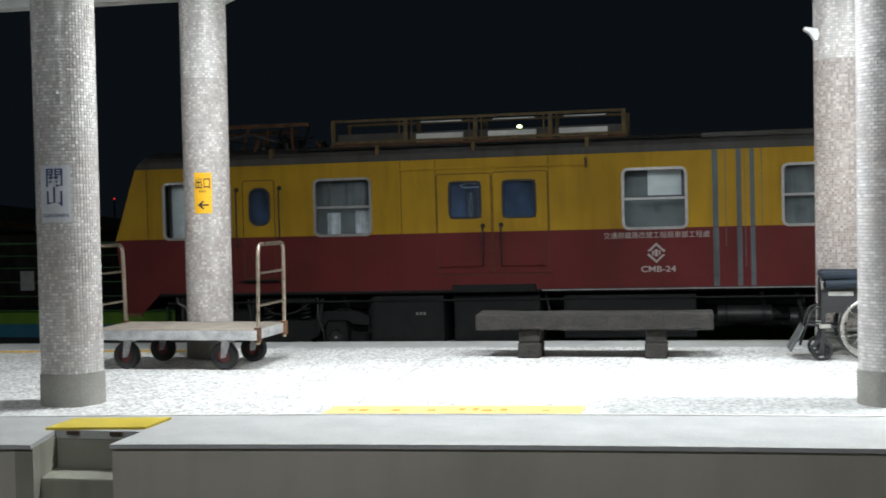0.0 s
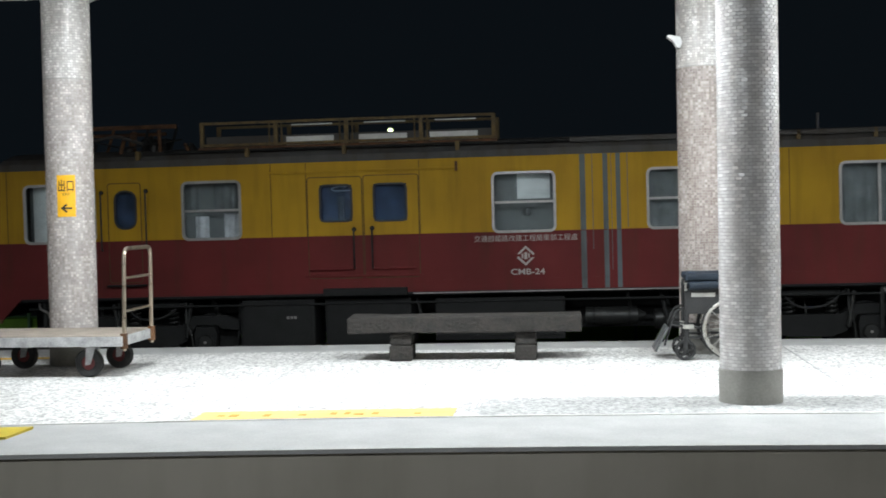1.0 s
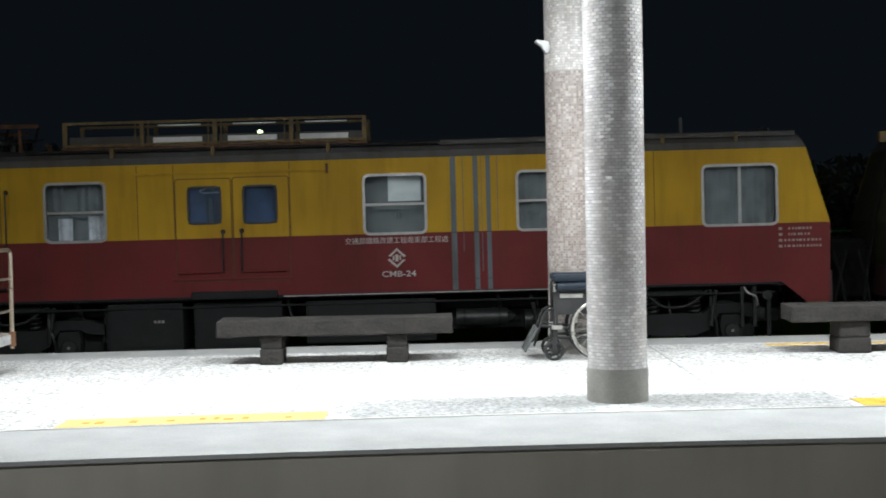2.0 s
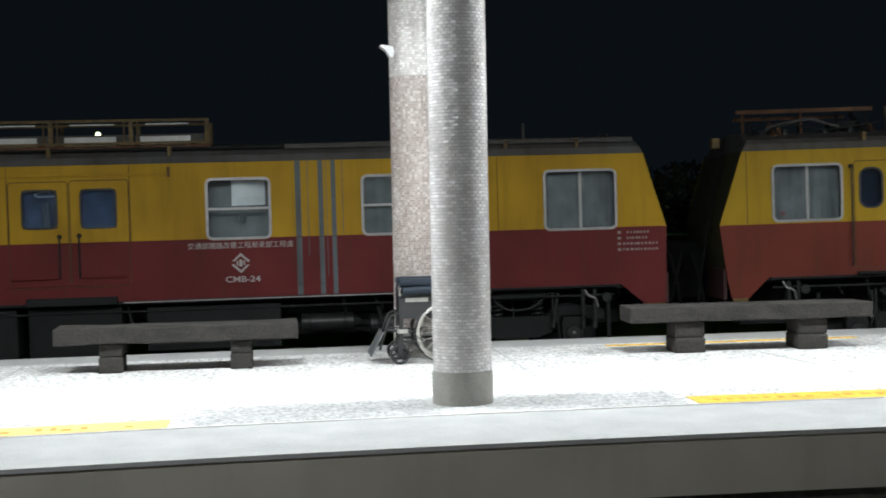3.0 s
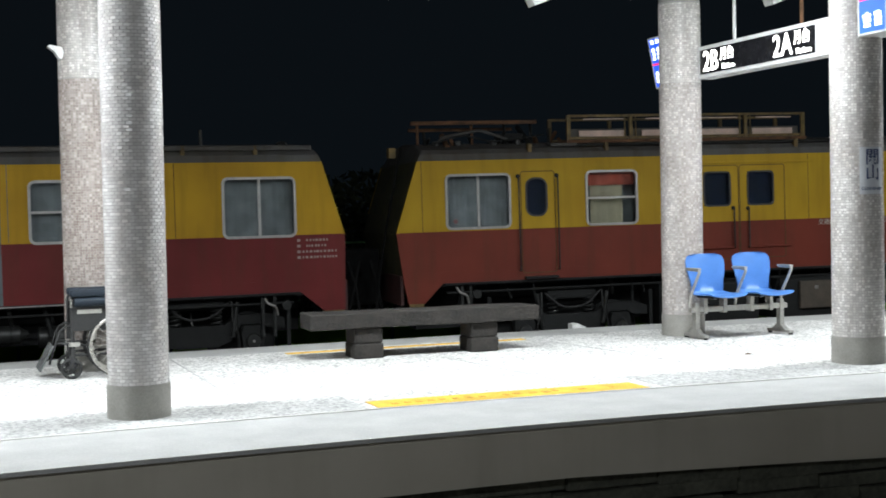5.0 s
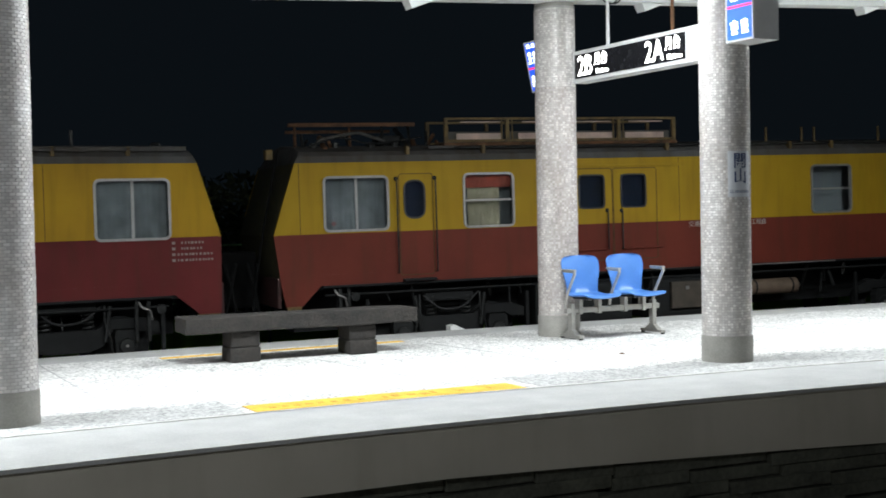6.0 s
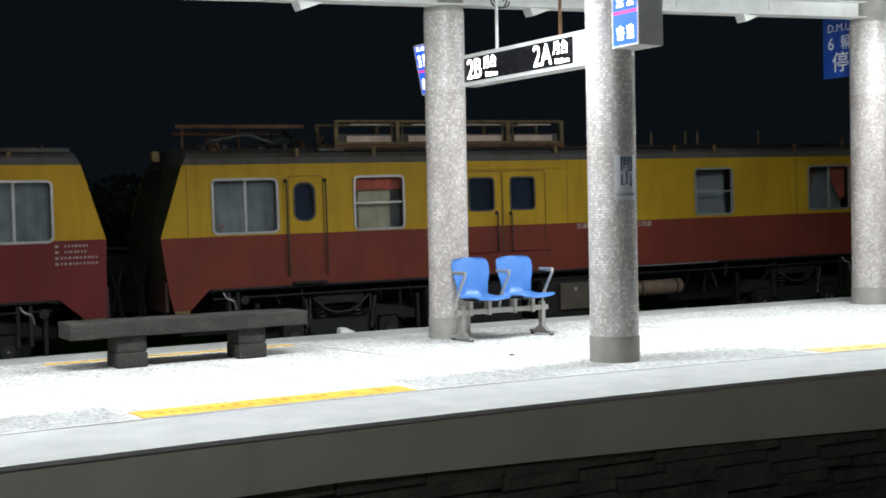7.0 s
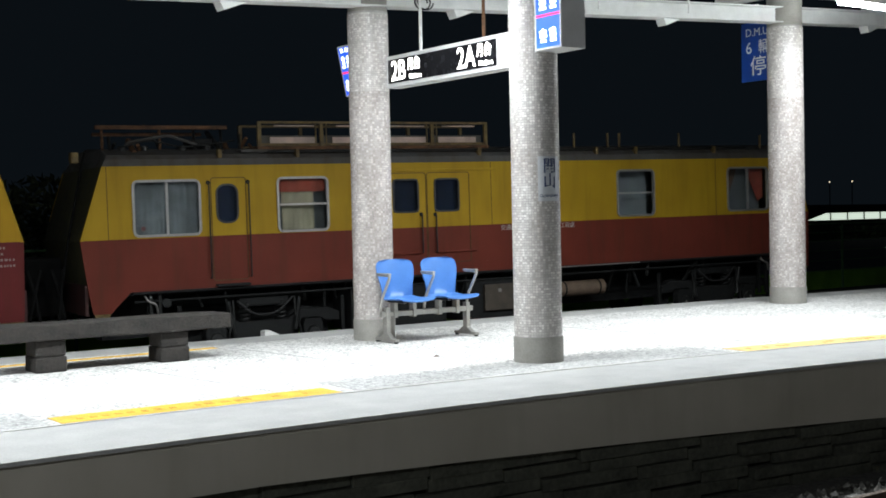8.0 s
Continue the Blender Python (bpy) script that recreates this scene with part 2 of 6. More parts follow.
M = {
    "pebble": pebbles("washed_pebble", (0.76, 0.75, 0.73), (0.34, 0.34, 0.33)),
    "coping": mat("smooth_concrete", (0.39, 0.39, 0.38), 0.7, vary=0.10, scale=3, bump=0.1),
    "edge_wall": streaked("platform_concrete", (0.45, 0.42, 0.36), (0.375, 0.35, 0.295), 0.14, 0.72, dirt=(0.20, 0.18, 0.13)),
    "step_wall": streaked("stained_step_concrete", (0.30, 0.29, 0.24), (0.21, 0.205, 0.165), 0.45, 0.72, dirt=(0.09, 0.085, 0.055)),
    "old_wall": mat("old_masonry", (0.082, 0.084, 0.064), 0.9, vary=0.36, scale=3, bump=0.5, fine=22),
    "tank": mat("dusty_brown_tank", (0.17, 0.12, 0.085), 0.6, vary=0.2, scale=6),
    "plinth": mat("plinth_cement", (0.30, 0.29, 0.265), 0.85, vary=0.14, scale=5, bump=0.2),
    "tile_a": mosaic("mosaic_grid", (0.50, 0.48, 0.465), (0.84, 0.82, 0.80)),
    # two darker copies of the column tile, with shade put into the colour
    "tile_shaded": mosaic("mosaic_shaded", (0.29, 0.245, 0.225), (0.55, 0.49, 0.46)),
    "tile_half_shaded": mosaic("mosaic_half_shaded", (0.40, 0.37, 0.355), (0.70, 0.655, 0.63)),
    "tile_b": mosaic("mosaic_bond", (0.56, 0.545, 0.54), (0.80, 0.785, 0.775)),
    "grout": mat("tile_grout", (0.38, 0.37, 0.35), 0.9, vary=0.12, scale=12),
    "yellow_line": mat("yellow_paint", (0.78, 0.47, 0.05), 0.7, vary=0.2, scale=6, bump=0.2),
    "yellow_worn": mat("worn_yellow_paint", (0.80, 0.53, 0.19), 0.75, vary=0.12, scale=6, bump=0.2),
    "pebble_grey": pebbles("grey_pebble", (0.55, 0.55, 0.54), (0.31, 0.31, 0.305)),
    "faded": mat("faded_lettering", (0.60, 0.34, 0.05), 0.8, vary=0.3, scale=30),
    "yellow_plate": mat("yellow_plate_paint", (0.54, 0.41, 0.035), 0.5, vary=0.1, scale=5),
    "black": mat("black_rubber", (0.018, 0.018, 0.018), 0.75, vary=0.2),
    "battery": mat("dusty_brown_panel", (0.075, 0.06, 0.045), 0.7, vary=0.25, scale=6),
    # near-black colour that holds the shade of the gap between the cars
    "soot": mat("gap_shade_black", (0.007, 0.007, 0.007), 0.9, vary=0.3, spec=0.1),
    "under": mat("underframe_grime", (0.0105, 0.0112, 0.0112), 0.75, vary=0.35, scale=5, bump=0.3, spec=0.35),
    # brighter, part-metal companion to the underframe colour
    "under_lit": mat("lighter_steel", (0.030, 0.031, 0.030), 0.42, metal=0.4, vary=0.4, scale=5),
    "train_yellow": streaked("train_yellow", (0.43, 0.25, 0.013), (0.335, 0.185, 0.012), 0.28),
    "train_red": streaked("train_red", (0.140, 0.021, 0.021), (0.10, 0.016, 0.016), 0.35),
    "train_yellow_b": streaked("train_yellow_worn", (0.39, 0.245, 0.014), (0.325, 0.19, 0.012), 0.25),
    "train_red_b": streaked("train_red_faded", (0.158, 0.032, 0.020), (0.122, 0.025, 0.017), 0.35),
    "train_grey": streaked("roof_grey", (0.085, 0.085, 0.085), (0.06, 0.052, 0.045), 0.6, 0.6),
    "stripe": streaked("grey_stripe", (0.125, 0.148, 0.158), (0.09, 0.105, 0.115), 0.6),
    "alu": mat("window_aluminium", (0.32, 0.305, 0.29), 0.4, metal=0.5, vary=0.12, scale=12),
    "steel": mat("brushed_steel", (0.60, 0.58, 0.54), 0.28, metal=0.9, vary=0.1, scale=20),
    "chair_steel": mat("grey_cast_metal", (0.42, 0.41, 0.38), 0.4, metal=0.6, vary=0.12, scale=20),
    "rust_pipe": mat("rusty_yellow_pipe", (0.135, 0.088, 0.026), 0.65, vary=0.35, scale=9),
    "rust": mat("rusted_steel", (0.13, 0.06, 0.025), 0.8, vary=0.4, scale=7, bump=0.3),
    "panel_white": mat("white_sheet", (0.62, 0.62, 0.60), 0.5, vary=0.15, scale=5),
    "panel_stained": mat("stained_sheet", (0.46, 0.40, 0.36), 0.6, vary=0.25, scale=3, tint=(0.52, 0.36, 0.30)),
    "curtain": mat("grey_curtain", (0.115, 0.12, 0.12), 0.9, vary=0.3, scale=5),
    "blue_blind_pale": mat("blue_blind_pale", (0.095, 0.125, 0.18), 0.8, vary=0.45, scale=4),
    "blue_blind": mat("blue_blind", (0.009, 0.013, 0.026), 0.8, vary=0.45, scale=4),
    "inside": mat("cab_interior", (0.14, 0.145, 0.145), 0.8, vary=0.2, scale=3),
    "inside_warm": mat("cabin_cream_panel", (0.21, 0.175, 0.11), 0.8, vary=0.2, scale=3),
    "inside_red": mat("red_curtain", (0.24, 0.04, 0.02), 0.9, vary=0.25, scale=6),
    # dark end-wall colour, mottled towards olive
    "cab_end": mat("dark_cab_end", (0.022, 0.022, 0.012), 0.7, vary=0.4, scale=4.5, fine=16, tint=(0.045, 0.040, 0.012)),
    "mortar": mat("pale_mortar", (0.66, 0.65, 0.62), 0.8, vary=0.12, scale=9),
    "glass": glass("window_glass"),
    "glass_blue": glass("tinted_glass", (0.34, 0.42, 0.52), 0.05),
    "seam": mat("grimy_seam", (0.085, 0.05, 0.012), 0.8, vary=0.3, scale=8),
    "linen": mat("pale_linen", (0.44, 0.43, 0.44), 0.9, vary=0.25, scale=6),
    # darkened red: the shadow on the buffer beams is in the colour
    "beam_red": mat("shaded_red_beam", (0.05, 0.014, 0.012), 0.7, vary=0.35, scale=5),
    "seal": mat("rubber_seal", (0.03, 0.03, 0.03), 0.6),
    "stone": mat("dark_stone_bench", (0.022, 0.0185, 0.0155), 0.85, vary=0.38, scale=7, bump=0.9, fine=32),
    "cart_deck": mat("cart_deck_board", (0.31, 0.265, 0.22), 0.75, vary=0.2, scale=5),
    "cart_frame": mat("cart_frame_paint", (0.42, 0.42, 0.42), 0.6, vary=0.25, scale=9),
    "cart_pipe": mat("chromed_pipe", (0.50, 0.42, 0.33), 0.3, metal=0.9, vary=0.12, scale=14),
    "red_hub": mat("red_wheel_hub", (0.13, 0.014, 0.014), 0.5, vary=0.25, scale=12),
    "tyre": mat("pneumatic_rubber", (0.022, 0.022, 0.022), 0.8, vary=0.3, scale=15, bump=0.3),
    "blue_seat": mat("blue_moulded_plastic", (0.065, 0.19, 0.50), 0.38, vary=0.06, scale=6, coat=0.08),
    "foot_grey": mat("grey_footplate_plastic", (0.085, 0.092, 0.092), 0.5, vary=0.15, scale=12),
    "vinyl": mat("navy_vinyl", (0.011, 0.018, 0.028), 0.55, vary=0.2, scale=9, spec=0.3),
    "white_paint": mat("white_girder_paint", (0.72, 0.73, 0.72), 0.5, vary=0.08, scale=4),
    "canopy": mat("canopy_sheet", (0.55, 0.56, 0.56), 0.55, vary=0.1, scale=3),
    "sign_case": mat("sign_case_enamel", (0.62, 0.62, 0.62), 0.4, vary=0.06, scale=5),
    "sign_black": mat("black_acrylic", (0.012, 0.012, 0.014), 0.25, vary=0.1),
    "sign_white": mat("white_vinyl_plate", (0.55, 0.57, 0.60), 0.5, vary=0.06),
    "sign_yellow": mat("yellow_vinyl_plate", (0.80, 0.42, 0.01), 0.5, vary=0.06),
    "ink_black": mat("black_ink", (0.015, 0.015, 0.015), 0.6),
    "ink_blue": mat("blue_ink", (0.012, 0.035, 0.12), 0.6),
    "ink_white": mat("white_letter_paint", (0.42, 0.38, 0.36), 0.6),
    "ink_dim": mat("worn_letter_paint", (0.27, 0.22, 0.20), 0.7),
    "ink_bright": mat("white_sign_ink", (0.8, 0.8, 0.8), 0.5),
    "sign_blue": mat("blue_enamel_plate", (0.01, 0.06, 0.32), 0.45, vary=0.08),
    "glow_white": glow("lit_letters", (1.0, 0.98, 0.94), 9.0),
    "glow_text": glow("lit_sign_text", (0.92, 0.97, 1.0), 2.6),
    "glow_blue": glow("lit_blue_panel", (0.02, 0.09, 0.72), 1.2),
    "glow_red": glow("lit_red_line", (0.8, 0.03, 0.10), 1.6),
    "tube": glow("fluorescent_tube", (0.93, 0.99, 1.0), 150.0),
    "grass": mat("night_grass", (0.05, 0.10, 0.02), 0.95, vary=0.4, scale=2, bump=0.6),
    "shrub": mat("shrub_leaves", (0.035, 0.045, 0.015), 0.8, vary=0.4, scale=1.5),
    "ballast": mat("track_ballast", (0.10, 0.095, 0.085), 0.95, vary=0.4, scale=20, bump=0.9, fine=35),
    "rail": mat("worn_rail_steel", (0.10, 0.07, 0.05), 0.5, metal=0.6, vary=0.3),
    "wood": mat("sleeper_concrete", (0.16, 0.15, 0.14), 0.9, vary=0.2),
    "fence_green": mat("green_fence_paint", (0.11, 0.24, 0.10), 0.6, vary=0.2),
    "wall_green": mat("painted_green_wall", (0.22, 0.46, 0.05), 0.8, vary=0.2, scale=1.5),
    "wall_blue": mat("painted_blue_wall", (0.06, 0.28, 0.42), 0.8, vary=0.3, scale=1.5),
}


# ---------------------------------------------------------------- mesh helpers
def link_mesh(name, bm, material, parent=None, label="", smooth=False):
    me = bpy.data.meshes.new(name)
    bmesh.ops.recalc_face_normals(bm, faces=bm.faces)
    if smooth:
        for f in bm.faces:
            f.smooth = True
    bm.to_mesh(me)
    bm.free()
    for m in material if isinstance(material, (list, tuple)) else [material]:
        me.materials.append(M[m] if isinstance(m, str) else m)
    if smooth:
        me.set_sharp_from_angle(angle=radians(40))
    ob = new(name, me)
    if parent is not None:
        ob.parent = parent
    if label:
        ob["label"] = label
    return ob


def part(name, bm, material, parent, label="", smooth=False):
    return link_mesh(name, bm, material, parent, label, smooth)


def thing(name, label, category, m=None, group="", kind=""):
    """An Empty at a thing's base, which its parts hang from."""
    ob = new(name)
    ob.empty_display_size = 0.1
    tagged(ob, label, category, group, kind)
    if m is not None:
        ob.matrix_world = m
    return ob


def box(x0, x1, y0, y1, z0, z1, bevel=0.0, bm=None):
    bm2 = bmesh.new()
    bmesh.ops.create_cube(bm2, size=1.0)
    for v in bm2.verts:
        v.co = Vector(((x0 + x1) / 2 + v.co.x * (x1 - x0), (y0 + y1) / 2 + v.co.y * (y1 - y0), (z0 + z1) / 2 + v.co.z * (z1 - z0)))
    if bevel:
        bmesh.ops.bevel(bm2, geom=bm2.edges[:], offset=bevel, segments=2, profile=0.6, affect="EDGES")
    return merge(bm, bm2)


def merge(bm, other):
    if bm is None:
        return other
    me = bpy.data.meshes.new("tmp")
    other.to_mesh(me)
    other.free()
    bm.from_mesh(me)
    bpy.data.meshes.remove(me)
    return bm


def rod(a, b, r, segs=10, bm=None, r2=None):
    a, b = Vector(a), Vector(b)
    bm2 = bmesh.new()
    bmesh.ops.create_cone(bm2, cap_ends=True, segments=segs, radius1=r, radius2=r if r2 is None else r2, depth=(b - a).length)
    q = (b - a).to_track_quat("Z", "Y").to_matrix().to_4x4()
    bmesh.ops.transform(bm2, matrix=Matrix.Translation((a + b) / 2) @ q, verts=bm2.verts)
    return merge(bm, bm2)


def tube(points, r, segs=10, bm=None, turn=0.0):
    """A bent pipe through points; corners rounded by turn metres."""
    pts = [Vector(p) for p in points]
    path = [pts[0]]
    for i in range(1, len(pts) - 1):
        p, a, b = pts[i], (pts[i - 1] - pts[i]), (pts[i + 1] - pts[i])
        if turn:
            k = min(turn, a.length * 0.45, b.length * 0.45)
            p0, p1 = p + a.normalized() * k, p + b.normalized() * k
            path += [(1 - s) ** 2 * p0 + 2 * s * (1 - s) * p + s * s * p1 for s in (0, 0.25, 0.5, 0.75, 1)]
        else:
            path.append(p)
    path.append(pts[-1])
    bm2 = bmesh.new()
    rings = []
    ref = None
    for i, p in enumerate(path):
        d = (path[min(i + 1, len(path) - 1)] - path[max(i - 1, 0)]).normalized()
        if ref is None:
            ref = d.orthogonal().normalized()
        ref = (ref - d * ref.dot(d)).normalized()
        s = d.cross(ref)
        rings.append([bm2.verts.new(p + r * (math.cos(t) * ref + math.sin(t) * s)) for t in (2 * math.pi * j / segs for j in range(segs))])
    for a, b in zip(rings, rings[1:]):
        for j in range(segs):
            bm2.faces.new((a[j], a[(j + 1) % segs], b[(j + 1) % segs], b[j]))
    bm2.faces.new(rings[0])
    bm2.faces.new(rings[-1])
    return merge(bm, bm2)


def rounded(w, h, r, n=5):
    """The corner points of a rounded rectangle about 0, anticlockwise."""
    out = []
    for cx, cy, a0 in ((w / 2 - r, h / 2 - r, 0), (-w / 2 + r, h / 2 - r, 90), (-w / 2 + r, -h / 2 + r, 180), (w / 2 - r, -h / 2 + r, 270)):
        out += [(cx + r * math.cos(radians(a0 + 90 * i / n)), cy + r * math.sin(radians(a0 + 90 * i / n))) for i in range(n + 1)]
    return out


def ring(w, h, r, border, y0, y1, cx=0, cz=0, bm=None):
    """A rounded frame standing in the xz plane, from y0 to y1 deep."""
    bm2 = bmesh.new()
    o, i = rounded(w, h, r), rounded(w - 2 * border, h - 2 * border, max(r - border, 0.004))
    L = [[bm2.verts.new((cx + p[0], y, cz + p[1])) for p in pts] for pts, y in ((o, y0), (i, y0), (i, y1), (o, y1))]
    n = len(o)
    for a, b in ((0, 1), (1, 2), (2, 3), (3, 0)):
        for j in range(n):
            k = (j + 1) % n
            bm2.faces.new((L[a][j], L[a][k], L[b][k], L[b][j]))
    return merge(bm, bm2)


def spandrel(w, h, r, cx, cz):
    """A thin plate that fills the corners between a square opening and a rounded one."""
    bm = bmesh.new()
    o, i = rounded(w, h, 0.003), rounded(w - 0.012, h - 0.012, r)
    L = [[bm.verts.new((cx + p[0], y, cz + p[1])) for p in pts] for pts, y in ((o, 0.001), (i, 0.001), (i, 0.010), (o, 0.010))]
    n = len(o)
    for a, b in ((0, 1), (1, 2), (2, 3), (3, 0)):
        for j in range(n):
            k = (j + 1) % n
            bm.faces.new((L[a][j], L[a][k], L[b][k], L[b][j]))
    return bm


def slab(pts, y0, y1, bm=None):
    """An outline (x, z) extruded from y0 to y1."""
    bm2 = bmesh.new()
    a = [bm2.verts.new((x, y0, z)) for x, z in pts]
    b = [bm2.verts.new((x, y1, z)) for x, z in pts]
    bm2.faces.new(a)
    bm2.faces.new(b[::-1])
    for j in range(len(pts)):
        k = (j + 1) % len(pts)
        bm2.faces.new((a[j], a[k], b[k], b[j]))
    return merge(bm, bm2)


def prism(pts, z0, z1, bm=None):
    """A plan outline (x, y) extruded from z0 to z1."""
    bm2 = bmesh.new()
    a = [bm2.verts.new((x, y, z0)) for x, y in pts]
    b = [bm2.verts.new((x, y, z1)) for x, y in pts]
    bm2.faces.new(a[::-1])
    bm2.faces.new(b)
    for j in range(len(pts)):
        k = (j + 1) % len(pts)
        bm2.faces.new((a[j], a[k], b[k], b[j]))
    return merge(bm, bm2)


def wheel(at, r, wide, axis="y", segs=28, rim=0.62, bm=None):
    """A lathe-turned tyre about an axis through at."""
    prof = [(r * rim, -wide / 2), (r * 0.9, -wide / 2), (r, -wide * 0.28), (r, wide * 0.28), (r * 0.9, wide / 2), (r * rim, wide / 2)]
    bm2 = bmesh.new()
    rings = []
    for j in range(segs):
        t = 2 * math.pi * j / segs
        row = []
        for rad, off in prof:
            a, b = rad * math.cos(t), rad * math.sin(t)
            row.append(bm2.verts.new({"y": (a, off, b), "x": (off, a, b)}[axis]))
        rings.append(row)
    for j in range(segs):
        p, q = rings[j], rings[(j + 1) % segs]
        for i in range(len(prof)):
            k = (i + 1) % len(prof)
            bm2.faces.new((p[i], p[k], q[k], q[i]))
    bmesh.ops.translate(bm2, vec=at, verts=bm2.verts)
    return merge(bm, bm2)


def lettering(name, text, material, parent, m, size, label="", depth=0.002, align="CENTER", stretch=1.0, bold=0.0):
    """Flat lettering as a mesh, standing in its own xy plane before the pose m is applied."""
    c = bpy.data.curves.new(name, "FONT")
    c.body, c.size, c.extrude, c.align_x, c.align_y, c.resolution_u = text, size, depth, align, "CENTER", 3
    c.offset = bold
    tmp = new("tmp_text", c)
    dg = bpy.context.evaluated_depsgraph_get()
    me = bpy.data.meshes.new_from_object(tmp.evaluated_get(dg))
    bpy.data.objects.remove(tmp)
    bpy.data.curves.remove(c)
    me.materials.clear()
    me.materials.append(M[material])
    ob = new(name, me)
    ob.parent = parent
    ob.matrix_local = m @ Matrix.Diagonal((stretch, 1, 1, 1))
    if label:
        ob["label"] = label
    return ob


def upright(x, y, z, rz=0):
    """A pose for lettering that stands upright and faces -y, turned by rz about the vertical."""
    return pose(x, y, z, 90, 0, rz)

# ---------------------------------------------------------------- platform and ground
def bow(x, y0, k, xm, lo, hi):
    """A gentle bow y0 - k (x - xm)^2 that runs on straight past lo and hi."""
    c = min(max(x, lo), hi)
    return y0 - k * (c - xm) ** 2 - 2 * k * (c - xm) * (x - c)


def near_edge(x):
    return bow(x, 7.68, 0.0095, 2.6, -5.0, 12.0)


def coping_line(x):
    return bow(x, 8.84, 0.0095, 2.9, -5.0, 13.0)


def far_edge(x):
    return bow(x, 13.86, 0.0035, 6.0, -6.0, 20.0)


NOTCH = (-4.40, -3.76, 7.76)      # steps cut into the platform: x from, x to, depth to
XS = [-16 + 0.5 * i for i in range(int(56 / 0.5) + 1)]


def band(xs, ya, yb, z0, z1):
    """A bowed slab between two lines, from z0 to z1 (each may be a function of x)."""
    f0 = z0 if callable(z0) else (lambda x: z0)
    bm = bmesh.new()
    rows = [[bm.verts.new((x, y(x), z)) for y, z in ((ya, z1), (yb, z1), (yb, f0(x)), (ya, f0(x)))] for x in xs]
    for p, q in zip(rows, rows[1:]):
        for i in range(4):
            k = (i + 1) % 4
            bm.faces.new((p[i], q[i], q[k], p[k]))
    bm.faces.new(rows[0])
    bm.faces.new(rows[-1])
    return bm


ground = link_mesh("ground", box(-600, 600, -600, 900, -1.6, -1.08), "ballast")
tagged(ground, "dark stone ballast and bare ground along the railway tracks", "ground", kind="structure")

platform = thing("floor", "pale washed-pebble island platform floor with smooth concrete coping", "platform", kind="structure")
part("pebble_floor", band(XS, coping_line, lambda x: far_edge(x) - 0.75, -0.3, 0.0), "pebble", platform, "white washed-pebble surface with grey worn patches")
part("far_coping", band(XS, lambda x: far_edge(x) - 0.748, far_edge, -0.18, -0.012), "coping", platform, "smooth grey concrete coping")
left = [x for x in XS if x <= NOTCH[0]] + [NOTCH[0]]
right = [NOTCH[1]] + [x for x in XS if x > NOTCH[1]]


def wall_foot(x):
    return -0.405 - 0.0275 * max(0.0, min(x, 16.0) - 4.0)


for xs in (left, right):
    part("near_coping", band(xs, near_edge, lambda x: coping_line(x) - 0.002, -0.032, -0.004), "coping", platform, "smooth pale concrete coping slab with a thin lip")
    part("edge_beam", band(xs, lambda x: near_edge(x) + 0.035, lambda x: near_edge(x) + 0.5, wall_foot, -0.033), "edge_wall", platform, "weathered grey-brown concrete platform edge")
xm = [NOTCH[0], (NOTCH[0] + NOTCH[1]) / 2, NOTCH[1]]
part("near_coping", band(xm, lambda x: NOTCH[2], lambda x: coping_line(x) - 0.002, -0.06, -0.004), "coping", platform)
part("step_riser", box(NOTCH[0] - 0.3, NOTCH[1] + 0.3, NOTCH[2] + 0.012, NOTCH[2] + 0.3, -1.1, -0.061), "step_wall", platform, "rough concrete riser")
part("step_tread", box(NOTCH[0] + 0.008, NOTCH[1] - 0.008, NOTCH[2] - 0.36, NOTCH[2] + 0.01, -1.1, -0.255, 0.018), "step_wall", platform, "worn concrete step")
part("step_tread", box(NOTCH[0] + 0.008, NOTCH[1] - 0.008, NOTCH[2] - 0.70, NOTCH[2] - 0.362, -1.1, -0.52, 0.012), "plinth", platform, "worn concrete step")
part("step_cheek", box(NOTCH[0] - 0.30, NOTCH[0] + 0.005, 7.25, NOTCH[2] + 0.01, -1.1, -0.06, 0.008), "edge_wall", platform)
part("step_cheek", box(NOTCH[1] - 0.005, NOTCH[1] + 0.30, 7.40, NOTCH[2] + 0.01, -1.1, -0.06, 0.008), "edge_wall", platform)
e0 = near_edge(NOTCH[0])
wedge = ((NOTCH[0] + 0.001, e0), (NOTCH[0] + 0.13, e0 + 0.005), (NOTCH[0] + 0.001, NOTCH[2]))
part("near_coping", prism(wedge, -0.032, -0.004), "coping", platform, "splayed end of the coping by the steps")
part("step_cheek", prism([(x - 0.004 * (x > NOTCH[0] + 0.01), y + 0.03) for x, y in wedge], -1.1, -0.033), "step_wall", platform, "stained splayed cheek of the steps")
part("mortar_joint", band(XS, lambda x: coping_line(x) - 0.014, lambda x: coping_line(x) + 0.012, -0.003, 0.0025), "mortar", platform, "pale mortar joint along the coping")
part("core", band(XS, lambda x: max(near_edge(x) + 0.55, NOTCH[2] + 0.33) if x < -2.5 else near_edge(x) + 0.55, lambda x: far_edge(x) - 0.1, -1.1, -0.31), "old_wall", platform)
